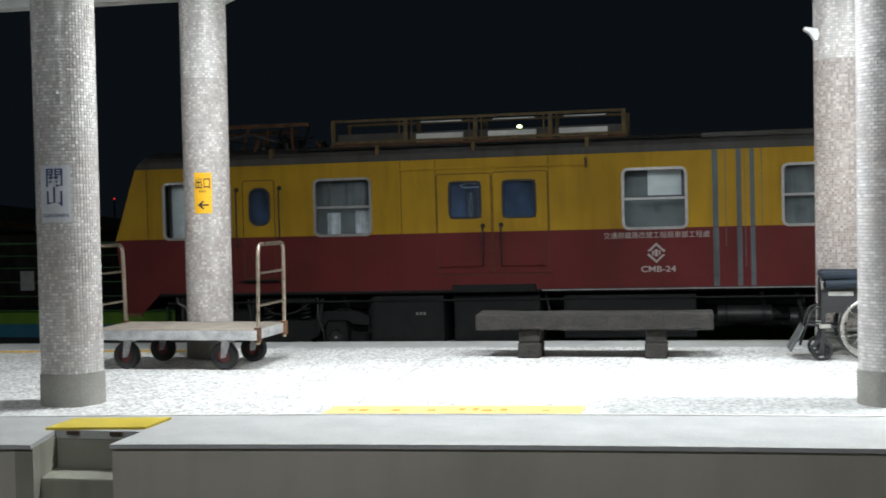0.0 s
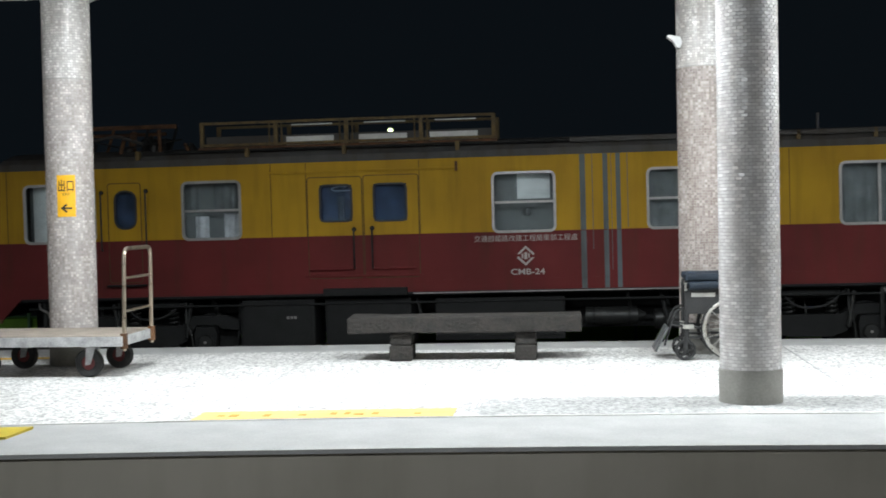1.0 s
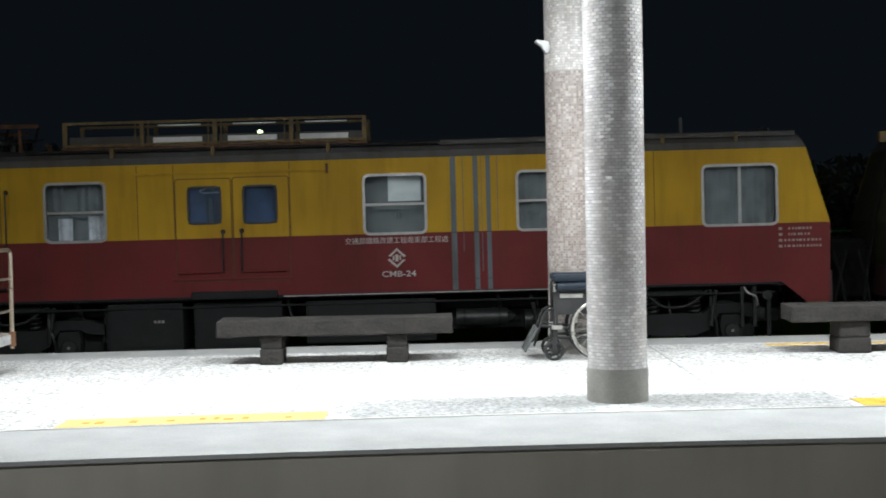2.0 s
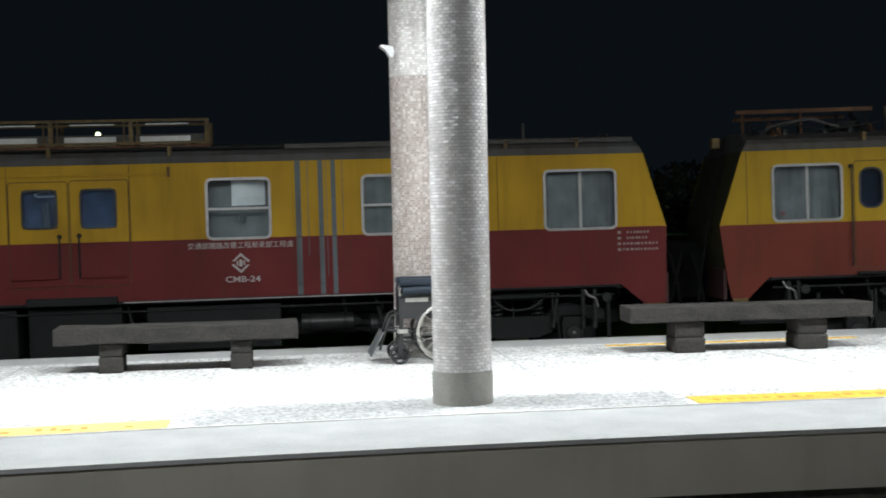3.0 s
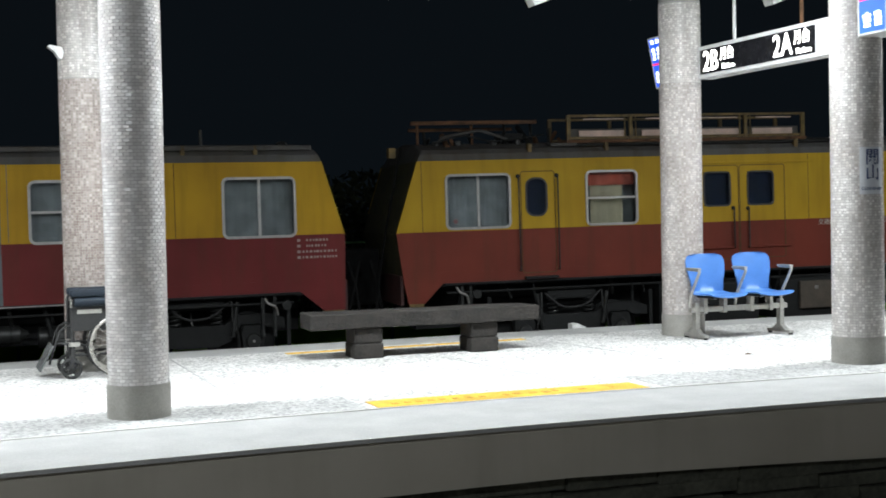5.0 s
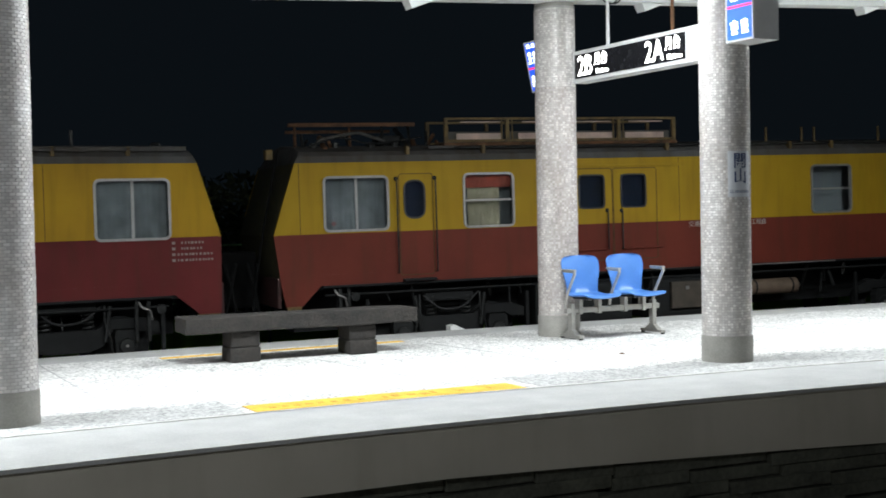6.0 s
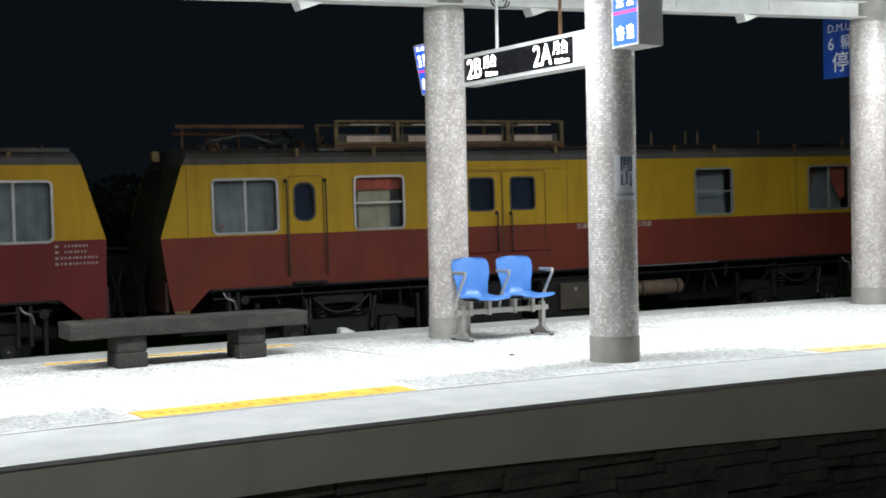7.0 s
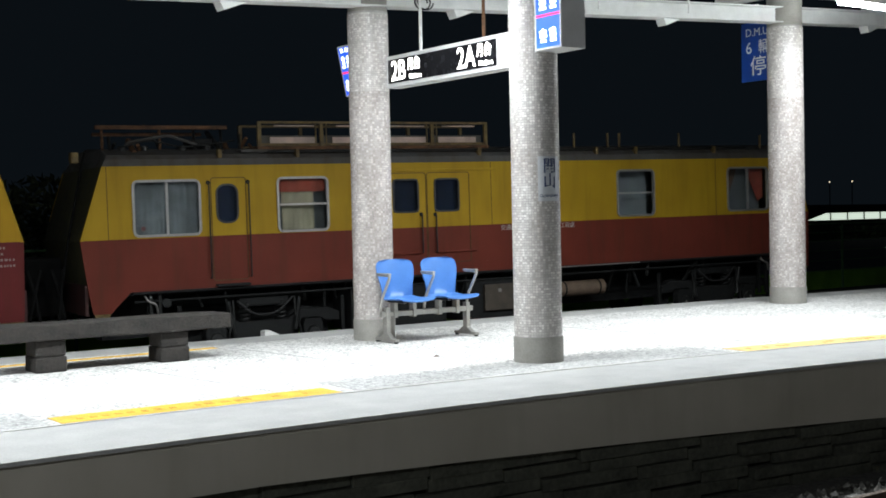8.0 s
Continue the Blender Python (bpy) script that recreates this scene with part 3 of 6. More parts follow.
# ragged courses of old masonry under the edge beam, each stone its own piece
rng = random.Random(4)
for course in range(7):
    top = -0.41 - 0.105 * course
    x = 1.2 + 0.3 * course
    while x < 18.0:
        w = rng.uniform(0.5, 1.5)
        drop = wall_foot(x + w / 2) + 0.405
        y = near_edge(x + w / 2) + 0.13 - 0.012 * course + rng.uniform(-0.014, 0.014)
        b = box(0, w - 0.004, 0, 0.4, max(top - 0.103 + drop, -1.12), top + drop + rng.uniform(-0.006, 0.0), 0.012)
        for v in b.verts:
            v.co.y += 0.012 * noise.noise(Vector((x + v.co.x, course, v.co.z)) * 3.0)
        if top + drop > -1.08:
            st = part("stone", b, "old_wall", platform)
            st.location = (x, y, 0)
            st.rotation_euler = (0, 0, math.atan((near_edge(x + 0.5) - near_edge(x - 0.5))))
        x += w

# floor joints: shallow dark grooves laid as thin strips
for x, y0, y1, dx in ((-0.75, 9.0, 13.0, 0.02), (-2.62, 9.1, 13.0, -0.05), (2.1, 9.2, 13.0, 0.0), (4.9, 9.2, 13.0, -0.4), (6.6, 9.0, 13.0, -0.4), (10.6, 8.8, 13.0, -0.3)):
    j = prism(((x, y0), (x + 0.012, y0), (x + dx + 0.012, y1), (x + dx, y1)), 0.0005, 0.003)
    part("floor_joint", j, "coping", platform, "narrow dark expansion joint")


# greyer pebble panels laid along the coping, with a wavy back edge
for x0, x1, w in ((-0.72, 2.9, 0.85), (5.45, 9.7, 0.75)):
    xs = [x0 + (x1 - x0) * i / 90 for i in range(91)]
    part("grey_panel", band(xs, lambda x: coping_line(x) + 0.004, lambda x: coping_line(x) + w + 0.06 * math.sin(1.7 * x) + 0.05 * math.sin(23.0 * x) + 0.05 * math.sin(61.0 * x + 1.3), -0.004, 0.002), "pebble_grey", platform, "greyer pebble panel")


def painted_line(x0, x1, w, line, gap, paint="yellow_line"):
    xs = [x0 + (x1 - x0) * i / 8 for i in range(9)]
    bm = band(xs, lambda x: line(x) + gap, lambda x: line(x) + gap + w, -0.005, 0.004)
    ob = link_mesh("waiting_line", bm, paint)
    tagged(ob, "worn yellow painted warning strip with faded dark lettering on the floor", "painted line", group="yellow warning strips")
    r = random.Random(int(x0 * 10))
    x = x0 + 0.15
    while x < x1 - 0.2:
        w2 = r.uniform(0.03, 0.07)
        y = line(x) + gap + w * r.uniform(0.28, 0.42)
        if r.random() > 0.2:
            part("faded_letter", box(x, x + w2, y, y + w * r.uniform(0.12, 0.28), 0.0045, 0.0065), "faded", ob, "faded brown letter")
        x += w2 + r.uniform(0.03, 0.08)
    return ob


painted_line(-2.74, -0.88, 0.34, coping_line, 0.02, "yellow_worn")
painted_line(2.98, 5.30, 0.34, coping_line, 0.02)
painted_line(9.85, 13.4, 0.34, coping_line, 0.02, "yellow_worn")
painted_line(3.3, 6.1, 0.13, lambda x: far_edge(x) - 1.03, 0.0)
painted_line(-9.0, -5.3, 0.13, lambda x: far_edge(x) - 1.03, 0.0)

plate = thing("step_cover", "yellow painted steel flap laid over the platform steps", "cover plate")
part("plate", prism(((-4.46, 7.74), (-3.77, 7.84), (-3.76, 8.24), (-4.46, 8.14)), -0.003, 0.014), "yellow_plate", plate)
for x in (-4.30, -3.98):
    part("hinge", box(x, x + 0.09, 7.728, 7.750, -0.032, -0.004, 0.004), "rail", plate, "small rusted hinge")


# ---------------------------------------------------------------- columns and canopy
def mosaic_tiles(r, z0, z1, wide, bond, seed):
    """Rows of small tiles round a shaft, each a chamfered block set a little out of true."""
    rg = np.random.default_rng(seed)
    tall, gap = 0.0252, 0.0013
    n, rows = round(2 * math.pi * r / wide), int((z1 - z0) / tall)
    step = 2 * math.pi / n
    k, i = (a.ravel() for a in np.meshgrid(np.arange(rows), np.arange(n), indexing="ij"))
    mid = (i + 0.5 + bond * (k % 2)) * step + rg.normal(0, 0.0004, k.size) / r
    zc = z0 + (k + 0.5) * tall + rg.normal(0, 0.0004, k.size)
    out = r + 0.003 + rg.normal(0, 0.0003, k.size)
    lean, nod = rg.normal(0, 0.00055, k.size), rg.normal(0, 0.00055, k.size)
    co = np.empty((k.size, 8, 3))
    for q, (a, b) in enumerate(((-1, -1), (1, -1), (1, 1), (-1, 1))):
        for top in (0, 1):
            t = mid + a * (step / 2 - (gap + 0.0012 * top) / r)
            rad = out + a * lean + b * nod if top else r - 0.001
            co[:, q + 4 * top] = np.stack((rad * np.cos(t), rad * np.sin(t), zc + b * (tall / 2 - gap - 0.0012 * top)), 1)
    quads = np.array(((4, 5, 6, 7), (0, 1, 5, 4), (1, 2, 6, 5), (2, 3, 7, 6), (3, 0, 4, 7)))
    faces = (np.arange(k.size)[:, None, None] * 8 + quads).reshape(-1, 4)
    me = bpy.data.meshes.new("mosaic_tiles")
    me.from_pydata(co.reshape(-1, 3), [], faces.tolist())
    return me


def cylinder(r, z0, z1, segs=64):
    bm = bmesh.new()
    bmesh.ops.create_cone(bm, cap_ends=True, segments=segs, radius1=r, radius2=r, depth=z1 - z0)
    bmesh.ops.translate(bm, vec=(0, 0, (z0 + z1) / 2), verts=bm.verts)
    return bm


def column(x, y, r, tile, top, label, shade_to=0.0, collar=0.0, worn="tile_shaded"):
    col = thing("column", label, "column", pose(x, y, 0), group="canopy columns")
    bm = cylinder(r + 0.012, 0, 0.25)
    bmesh.ops.bevel(bm, geom=[e for e in bm.edges if min(v.co.z for v in e.verts) > 0.24], offset=0.006, segments=2, affect="EDGES")
    part("plinth", bm, "plinth", col, "bare grey cement base", smooth=True)
    part("shaft", cylinder(r, 0.25, top), "grout", col, "cement shaft with grout between the tiles", smooth=True)
    # the lower band gets darker tiles in place of shade; worn picks which
    spans = ((0.25, shade_to, worn), (shade_to, top, tile)) if shade_to else ((0.25, top, tile),)
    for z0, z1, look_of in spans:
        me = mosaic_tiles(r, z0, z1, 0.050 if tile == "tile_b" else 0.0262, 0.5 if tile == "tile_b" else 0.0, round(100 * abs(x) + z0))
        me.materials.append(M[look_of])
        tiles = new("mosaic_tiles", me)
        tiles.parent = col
        tagged(tiles, "grey glazed mosaic tiles" if z1 == top else "darker mosaic tiles, shade painted into their colour", kind="stuff")
    if collar:
        part("collar", cylinder(r - 0.004, top + 0.001, collar), "plinth", col, "bare cement column head", smooth=True)
    return col


NEAR_COLS = ((-4.88, 8.90, 0.235), (1.28, 9.37, 0.220), (7.85, 9.31, 0.232))
FAR_COLS = ((-5.00, 11.96, 0.230), (1.27, 12.60, 0.235), (7.90, 12.36, 0.235), (15.30, 12.25, 0.262))
for i, (x, y, r) in enumerate(NEAR_COLS):
    column(x, y, r, "tile_b" if i == 1 else "tile_a", 4.45 + rise(x), "round column clad in small grey mosaic tiles, cement base, at the platform front")
for i, (x, y, r) in enumerate(FAR_COLS):
    column(x, y, r, "tile_a", 3.75 + rise(x), "round column clad in small grey mosaic tiles, cement base, at the platform back", (2.83, 2.83, 2.90, 3.10)[i], 4.38 + rise(x), "tile_shaded" if i == 1 else "tile_half_shaded")

canopy = thing("ceiling", "white steel platform canopy with girders and corrugated sheet", "canopy", kind="structure")


def sloped(x0, x1, y0, y1, z0, z1, bm=None):
    """A bar along x that climbs with the canopy."""
    for a, b in ((x0, 4.2), (4.201, x1)):
        one = box(a, b, y0, y1, z0, z1)
        for v in one.verts:
            v.co.z += rise(v.co.x)
        bm = merge(bm, one)
    return bm


g = sloped(-16, 40, 12.10, 12.34, 3.80, 3.815)
g = sloped(-16, 40, 12.10, 12.34, 4.02, 4.035, g)
g = sloped(-16, 40, 12.213, 12.227, 3.815, 4.02, g)
part("girder", g, "white_paint", canopy, "white painted I-section girder")
bm = bmesh.new()
for i in range(150):
    y = 7.6 + 0.04 * i
    z = 4.50 + (0.02 if (i // 2) % 2 else 0.0)
    for x in (-16, 4.2, 4.201, 40):
        bm.verts.new((x, y, z + rise(x)))
bm.verts.ensure_lookup_table()
for i in range(149):
    v = bm.verts
    for k in (0, 1, 2):
        bm.faces.new((v[4 * i + k], v[4 * i + k + 1], v[4 * i + k + 5], v[4 * i + k + 4]))
part("roof_sheet", bm, "canopy", canopy, "corrugated roof sheet")
for x in (-10.8, -4.9, 1.28, 4.6, 7.88, 11.5, 15.22, 19.0, 23.0):
    part("cross_beam", box(x - 0.05, x + 0.05, 7.7, 13.5, 4.22 + rise(x), 4.48 + rise(x)), "white_paint", canopy)
for y in (8.1, 10.0, 11.4, 13.2):
    part("purlin", sloped(-16, 40, y, y + 0.06, 4.40, 4.495), "white_paint", canopy)
for x in (-5.04, 5.9, 9.0, 12.6, 17.2):
    part("bracket", slab(((x, 3.8 + rise(x)), (x + 0.32, 3.8 + rise(x)), (x + 0.05, 3.70 + rise(x))), 12.14, 12.30), "white_paint", canopy)


loop = thing("cable_loop", "black cable coiled in a loop under the canopy girder", "cable", pose(8.45, 12.06, 3.955))
part("coil", tube([(0.10 * math.cos(t) + 0.03 * t / 6.3, -0.02 * t / 6.3, 0.085 * math.sin(t)) for t in (math.pi * i / 12 for i in range(49))], 0.009, 8), "black", loop, smooth=True)
part("tie", rod((0, 0.04, 0.08), (0, -0.01, 0.11), 0.012, 8), "white_paint", loop)
for x in (5.2, 7.2, 9.9, 11.3, 13.0):
    part("conduit", rod((x, 12.05, 3.86 + rise(x)), (x, 12.05, 4.45 + rise(x)), 0.013, 8), "white_paint", canopy, "thin white conduit")


def canopy_lamp(x, y, z):
    lamp = thing("ceiling_lamp", "white twin-tube fluorescent lamp under the canopy", "lamp", pose(x, y, z), group="canopy lamps")
    part("housing", box(-0.62, 0.62, -0.09, 0.09, 0.0, 0.07, 0.01), "white_paint", lamp)
    for y in (-0.05, 0.05):
        part("tube", rod((-0.59, y, -0.03), (0.59, y, -0.03), 0.016), "tube", lamp, "glowing white tube")
    part("hanger", rod((0, 0, 0.07), (0, 0, 4.5 + rise(x) - z), 0.012), "white_paint", lamp)
    return lamp


for at in LAMPS:
    canopy_lamp(*at)

# opposite platform, on which the camera stands
near_platform = link_mesh("pavement", box(-30, 40, -6.0, 2.6, -1.2, -0.02, 0.01), "coping")
tagged(near_platform, "plain concrete side platform with a smooth edge", "platform", kind="structure")
near_roof = link_mesh("roof", box(-30, 40, -6.0, 1.9, 4.0, 4.12), "canopy")
tagged(near_roof, "plain canopy over the side platform", "canopy", kind="structure")
for x in (-9.0, -2.5, 8.0):
    lamp = thing("ceiling_lamp", "white fluorescent lamp under the side platform canopy", "lamp", pose(x, 1.45, 3.9), group="canopy lamps")
    part("housing", box(-1.2, 1.2, -0.09, 0.09, 0.0, 0.1, 0.01), "white_paint", lamp)
near_wall = link_mesh("wall", box(-30, 40, -6.2, -6.0, -1.2, 4.2), "edge_wall")
tagged(near_wall, "plain station wall behind the side platform", "wall", kind="structure")


# ---------------------------------------------------------------- rail vehicles
def pieces(a, b, cut):
    return sorted({a, b, *[c for c in cut if a < c < b]})


def interp(z, pts):
    return float(np.interp(z, [p[0] for p in pts], [p[1] for p in pts]))


def side_panel(zlo, zhi, ends, holes, extra=(), y=0.0, thick=0.05):
    """A vehicle side between two heights with openings cut through; its ends follow a slant."""
    lo, hi = ends
    us = sorted({0.7, 13.95, *[h[0] for h in holes], *[h[1] for h in holes], *extra})
    zs = pieces(zlo, zhi, [c for h in holes for c in (h[2], h[3])] + [1.5])
    us = [None] + us + [None]
    bm = bmesh.new()
    grid = []
    for z in zs:
        row = []
        for i, u in enumerate(us):
            x = interp(z, lo) if i == 0 else interp(z, hi) if i == len(us) - 1 else u
            row.append(bm.verts.new((x, y, z)))
        grid.append(row)
    for i in range(len(zs) - 1):
        for j in range(len(us) - 1):
            a, b = grid[i][j], grid[i][j + 1]
            um, zm = (a.co.x + b.co.x) / 2, (zs[i] + zs[i + 1]) / 2
            if any(h[0] < um < h[1] and h[2] < zm < h[3] for h in holes):
                continue
            bm.faces.new((a, b, grid[i + 1][j + 1], grid[i + 1][j]))
    front = bm.faces[:]
    r = bmesh.ops.extrude_face_region(bm, geom=front)
    moved = [v for v in r["geom"] if isinstance(v, bmesh.types.BMVert)]
    bmesh.ops.translate(bm, vec=(0, thick, 0), verts=moved)
    return bm


def pane_window(car, u0, u1, z0, z1, split, curtain="curtain", tone="glass"):
    """An aluminium-framed window: frame, two panes, glazing bar and what hangs behind it."""
    win = part("window", ring(u1 - u0, z1 - z0, 0.10, 0.038, -0.020, 0.03, (u0 + u1) / 2, (z0 + z1) / 2), "alu", car, "rounded aluminium window frame", smooth=True)
    um, zm = (u0 + u1) / 2, (z0 + z1) / 2
    if split == "h":
        bars = box(u0 + 0.04, u1 - 0.04, -0.012, 0.03, zm - 0.018, zm + 0.018, 0.004)
        glassy = ((u0 + 0.03, u1 - 0.03, z0 + 0.03, zm - 0.014), (u0 + 0.03, u1 - 0.03, zm + 0.014, z1 - 0.03))
    else:
        bars = box(um - 0.02, um + 0.02, -0.012, 0.03, z0 + 0.04, z1 - 0.04, 0.004)
        glassy = ((u0 + 0.03, um - 0.014, z0 + 0.03, z1 - 0.03), (um + 0.014, u1 - 0.03, z0 + 0.03, z1 - 0.03))
    part("glazing_bar", bars, "alu", win)
    for k, (a, b, c, d) in enumerate(glassy):
        p = part("pane", box(a, b, 0.008 + 0.006 * k, 0.014 + 0.006 * k, c, d), tone, win)
        p.visible_shadow = False
    return win


def curtain_folds(u0, u1, z0, z1, y, amp=0.02, pitch=0.11):
    bm = bmesh.new()
    n = max(8, int((u1 - u0) / pitch * 8))
    lo, hi = [], []
    for i in range(n + 1):
        u = u0 + (u1 - u0) * i / n
        w = amp * math.sin(2 * math.pi * u / pitch) + 0.4 * amp * math.sin(5.1 * u / pitch)
        lo.append(bm.verts.new((u, y + w, z0)))
        hi.append(bm.verts.new((u, y + w * 0.8, z1)))
    for i in range(n):
        bm.faces.new((lo[i], lo[i + 1], hi[i + 1], hi[i]))
    r = bmesh.ops.extrude_face_region(bm, geom=bm.faces[:])
    bmesh.ops.translate(bm, vec=(0, 0.004, 0), verts=[v for v in r["geom"] if isinstance(v, bmesh.types.BMVert)])
    return bm


RAIL_TOP = -0.90


def coil(x, y, z0, z1, r, wire, turns=5):
    n = turns * 10
    return tube([(x + r * math.cos(2 * math.pi * i / 10), y + r * math.sin(2 * math.pi * i / 10), z0 + (z1 - z0) * i / n) for i in range(n + 1)], wire, 6)


def bogie(car, u, wheels=0.42):
    """A two-axle bogie: cast side frame, axle boxes, springs, dampers, brake gear and wheels."""
    half = ((-1.32, -0.30), (-1.32, -0.16), (-1.12, -0.08), (-0.62, -0.08), (-0.42, -0.22), (0.42, -0.22), (0.62, -0.08), (1.12, -0.08), (1.32, -0.16), (1.32, -0.30),
            (1.06, -0.28), (0.98, -0.22), (0.66, -0.22), (0.50, -0.46), (0.30, -0.54), (-0.30, -0.54), (-0.50, -0.46), (-0.66, -0.22), (-0.98, -0.22), (-1.06, -0.28))
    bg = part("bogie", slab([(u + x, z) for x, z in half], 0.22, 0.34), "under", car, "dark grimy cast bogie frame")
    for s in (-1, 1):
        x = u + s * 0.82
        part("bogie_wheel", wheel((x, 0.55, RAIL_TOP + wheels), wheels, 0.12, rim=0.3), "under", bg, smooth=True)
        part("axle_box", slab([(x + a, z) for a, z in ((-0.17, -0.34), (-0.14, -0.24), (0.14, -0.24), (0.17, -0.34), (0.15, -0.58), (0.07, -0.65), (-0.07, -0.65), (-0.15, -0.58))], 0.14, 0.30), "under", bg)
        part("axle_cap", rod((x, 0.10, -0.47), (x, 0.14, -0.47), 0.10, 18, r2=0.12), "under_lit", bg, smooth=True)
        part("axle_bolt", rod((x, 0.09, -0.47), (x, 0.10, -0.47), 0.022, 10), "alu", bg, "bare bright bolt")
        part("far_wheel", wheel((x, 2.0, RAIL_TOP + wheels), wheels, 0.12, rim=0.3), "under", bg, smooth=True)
        part("coil_spring", coil(u + s * 0.30, 0.26, -0.22, 0.10, 0.075, 0.017), "under_lit", bg, "lighter grey coil spring", smooth=True)
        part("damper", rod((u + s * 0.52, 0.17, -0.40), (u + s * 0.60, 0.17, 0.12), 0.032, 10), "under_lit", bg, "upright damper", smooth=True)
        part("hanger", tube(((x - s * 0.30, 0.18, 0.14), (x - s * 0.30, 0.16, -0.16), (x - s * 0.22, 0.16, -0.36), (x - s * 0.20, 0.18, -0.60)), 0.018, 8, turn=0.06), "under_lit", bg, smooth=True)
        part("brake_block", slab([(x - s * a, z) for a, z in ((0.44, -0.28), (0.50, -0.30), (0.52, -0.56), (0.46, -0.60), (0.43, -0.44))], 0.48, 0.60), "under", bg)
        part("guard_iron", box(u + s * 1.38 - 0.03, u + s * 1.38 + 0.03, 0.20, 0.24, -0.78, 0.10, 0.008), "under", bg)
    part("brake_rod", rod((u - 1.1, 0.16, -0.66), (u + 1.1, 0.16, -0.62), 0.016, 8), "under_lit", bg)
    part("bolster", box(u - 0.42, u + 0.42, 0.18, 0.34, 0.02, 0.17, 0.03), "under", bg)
    part("air_hose", tube(((u - 0.45, 0.2, 0.12), (u - 0.2, 0.1, -0.12), (u + 0.2, 0.1, -0.10), (u + 0.5, 0.2, 0.14)), 0.018, 8, turn=0.15), "black", bg, "slack rubber hose", smooth=True)
    return bg


def rail_car(name_label, m, yellow, red, spec):
    """A maintenance rail car. Local u runs along the side, y to its far side, z from the platform floor."""
    car = thing("maintenance_railcar", name_label, "rail car", m, group="coupled rail cars")
    L = 14.64
    z_red, z_mid, z_yel, z_roof = spec["z"]
    lo = [(z_red, 0.10), (z_mid, 0.0), (z_yel, 0.36), (z_roof, 0.46)]
    hi = [(z_red, L - 0.02), (z_mid, L), (z_yel, L - 0.34), (z_roof, L - 0.42)]
    holes = [(a + 0.025, b - 0.025, c + 0.025, d - 0.025) for a, b, c, d, *_ in spec["windows"]]
    holes += [(a + 0.012, b - 0.012, c + 0.012, d - 0.012) for a, b, c, d in spec["door_windows"]]
    part("upper_side", side_panel(z_mid, z_yel, (lo, hi), holes), yellow, car, "mustard yellow upper body side")
    part("lower_side", side_panel(z_red, z_mid - 0.0005, (lo, hi), []), red, car, "dull maroon red lower body side")
    # far side, ends and floor close the body
    part("far_side", side_panel(z_red, z_yel, (lo, hi), [], y=2.65), yellow, car)
    for e, s in ((lo, 0.0), (hi, 0.0)):
        pts = [(z, interp(z, e)) for z in (z_red, z_mid, z_yel)]
        bm = bmesh.new()
        sgn = 1 if e is lo else -1
        for (za, ua), (zb, ub) in zip(pts, pts[1:]):
            f = [bm.verts.new(c) for c in ((ua + sgn * 0.002, 0.052, za), (ua + sgn * 0.002, 2.648, za), (ub + sgn * 0.002, 2.648, zb), (ub + sgn * 0.002, 0.052, zb),
                                           (ua + sgn * 0.05, 0.052, za), (ua + sgn * 0.05, 2.648, za), (ub + sgn * 0.05, 2.648, zb), (ub + sgn * 0.05, 0.052, zb))]
            for q in ((0, 1, 2, 3), (4, 5, 6, 7), (0, 1, 5, 4), (1, 2, 6, 5), (2, 3, 7, 6), (3, 0, 4, 7)):
                bm.faces.new([f[i] for i in q])
        part("end_wall", bm, "cab_end", car, "dark end wall with olive mottling")
        u0 = e[0][1]
        part("buffer_beam", box(min(u0, u0 - sgn * 0.05), max(u0, u0 - sgn * 0.05), 0.055, 2.6, z_red - 0.32, z_red + 0.14, 0.006), "beam_red", car, "red buffer beam, darkened in colour for its shade")
    part("floor_plate", box(0.2, L - 0.2, 0.055, 2.64, z_red - 0.06, z_red + 0.02), "under", car)
    part("inner_wall", box(0.9, L - 0.9, 1.30, 1.34, z_red + 0.03, z_yel), "inside", car, "dim cabin interior")
    # roof: grey cornice and a shallow vault
    bm = bmesh.new()
    prof = [(0.0, z_yel), (0.02, z_yel + 0.10), (0.10, z_roof), (0.5, z_roof + 0.10), (1.33, z_roof + 0.16), (2.16, z_roof + 0.10), (2.56, z_roof), (2.65, z_yel)]
    a = [bm.verts.new((interp(z, lo) if z < z_roof else 0.46, y, z)) for y, z in prof]
    b = [bm.verts.new((interp(z, hi) if z < z_roof else L - 0.42, y, z)) for y, z in prof]
    for i in range(len(prof) - 1):
        bm.faces.new((a[i], b[i], b[i + 1], a[i + 1]))
    bm.faces.new(a)
    bm.faces.new(b)
    part("roof", bm, "train_grey", car, "sooty grey roof with a cornice")
    # skirts at both ends
    part("skirt", slab(((0.10, z_red), (0.16, z_red - 0.30), (0.42, z_red - 0.30), (0.72, z_red)), 0.0, 0.05), red, car)
    part("skirt", slab(((L - 0.02, z_red), (L - 0.72, z_red), (L - 0.36, z_red - 0.30), (L - 0.03, z_red - 0.30)), 0.0, 0.05), red, car)
    part("skirt_tip", slab(((0.17, z_red - 0.302), (0.19, z_red - 0.36), (0.40, z_red - 0.36), (0.41, z_red - 0.302)), 0.01, 0.04), "rust_pipe", car, "yellow skirt edge")
    part("skirt_tip", slab(((L - 0.37, z_red - 0.302), (L - 0.39, z_red - 0.36), (L - 0.06, z_red - 0.36), (L - 0.04, z_red - 0.302)), 0.01, 0.04), "rust_pipe", car, "yellow skirt edge")
    part("side_sill", box(0.75, L - 0.75, -0.006, 0.04, z_red - 0.035, z_red - 0.002), "under", car)
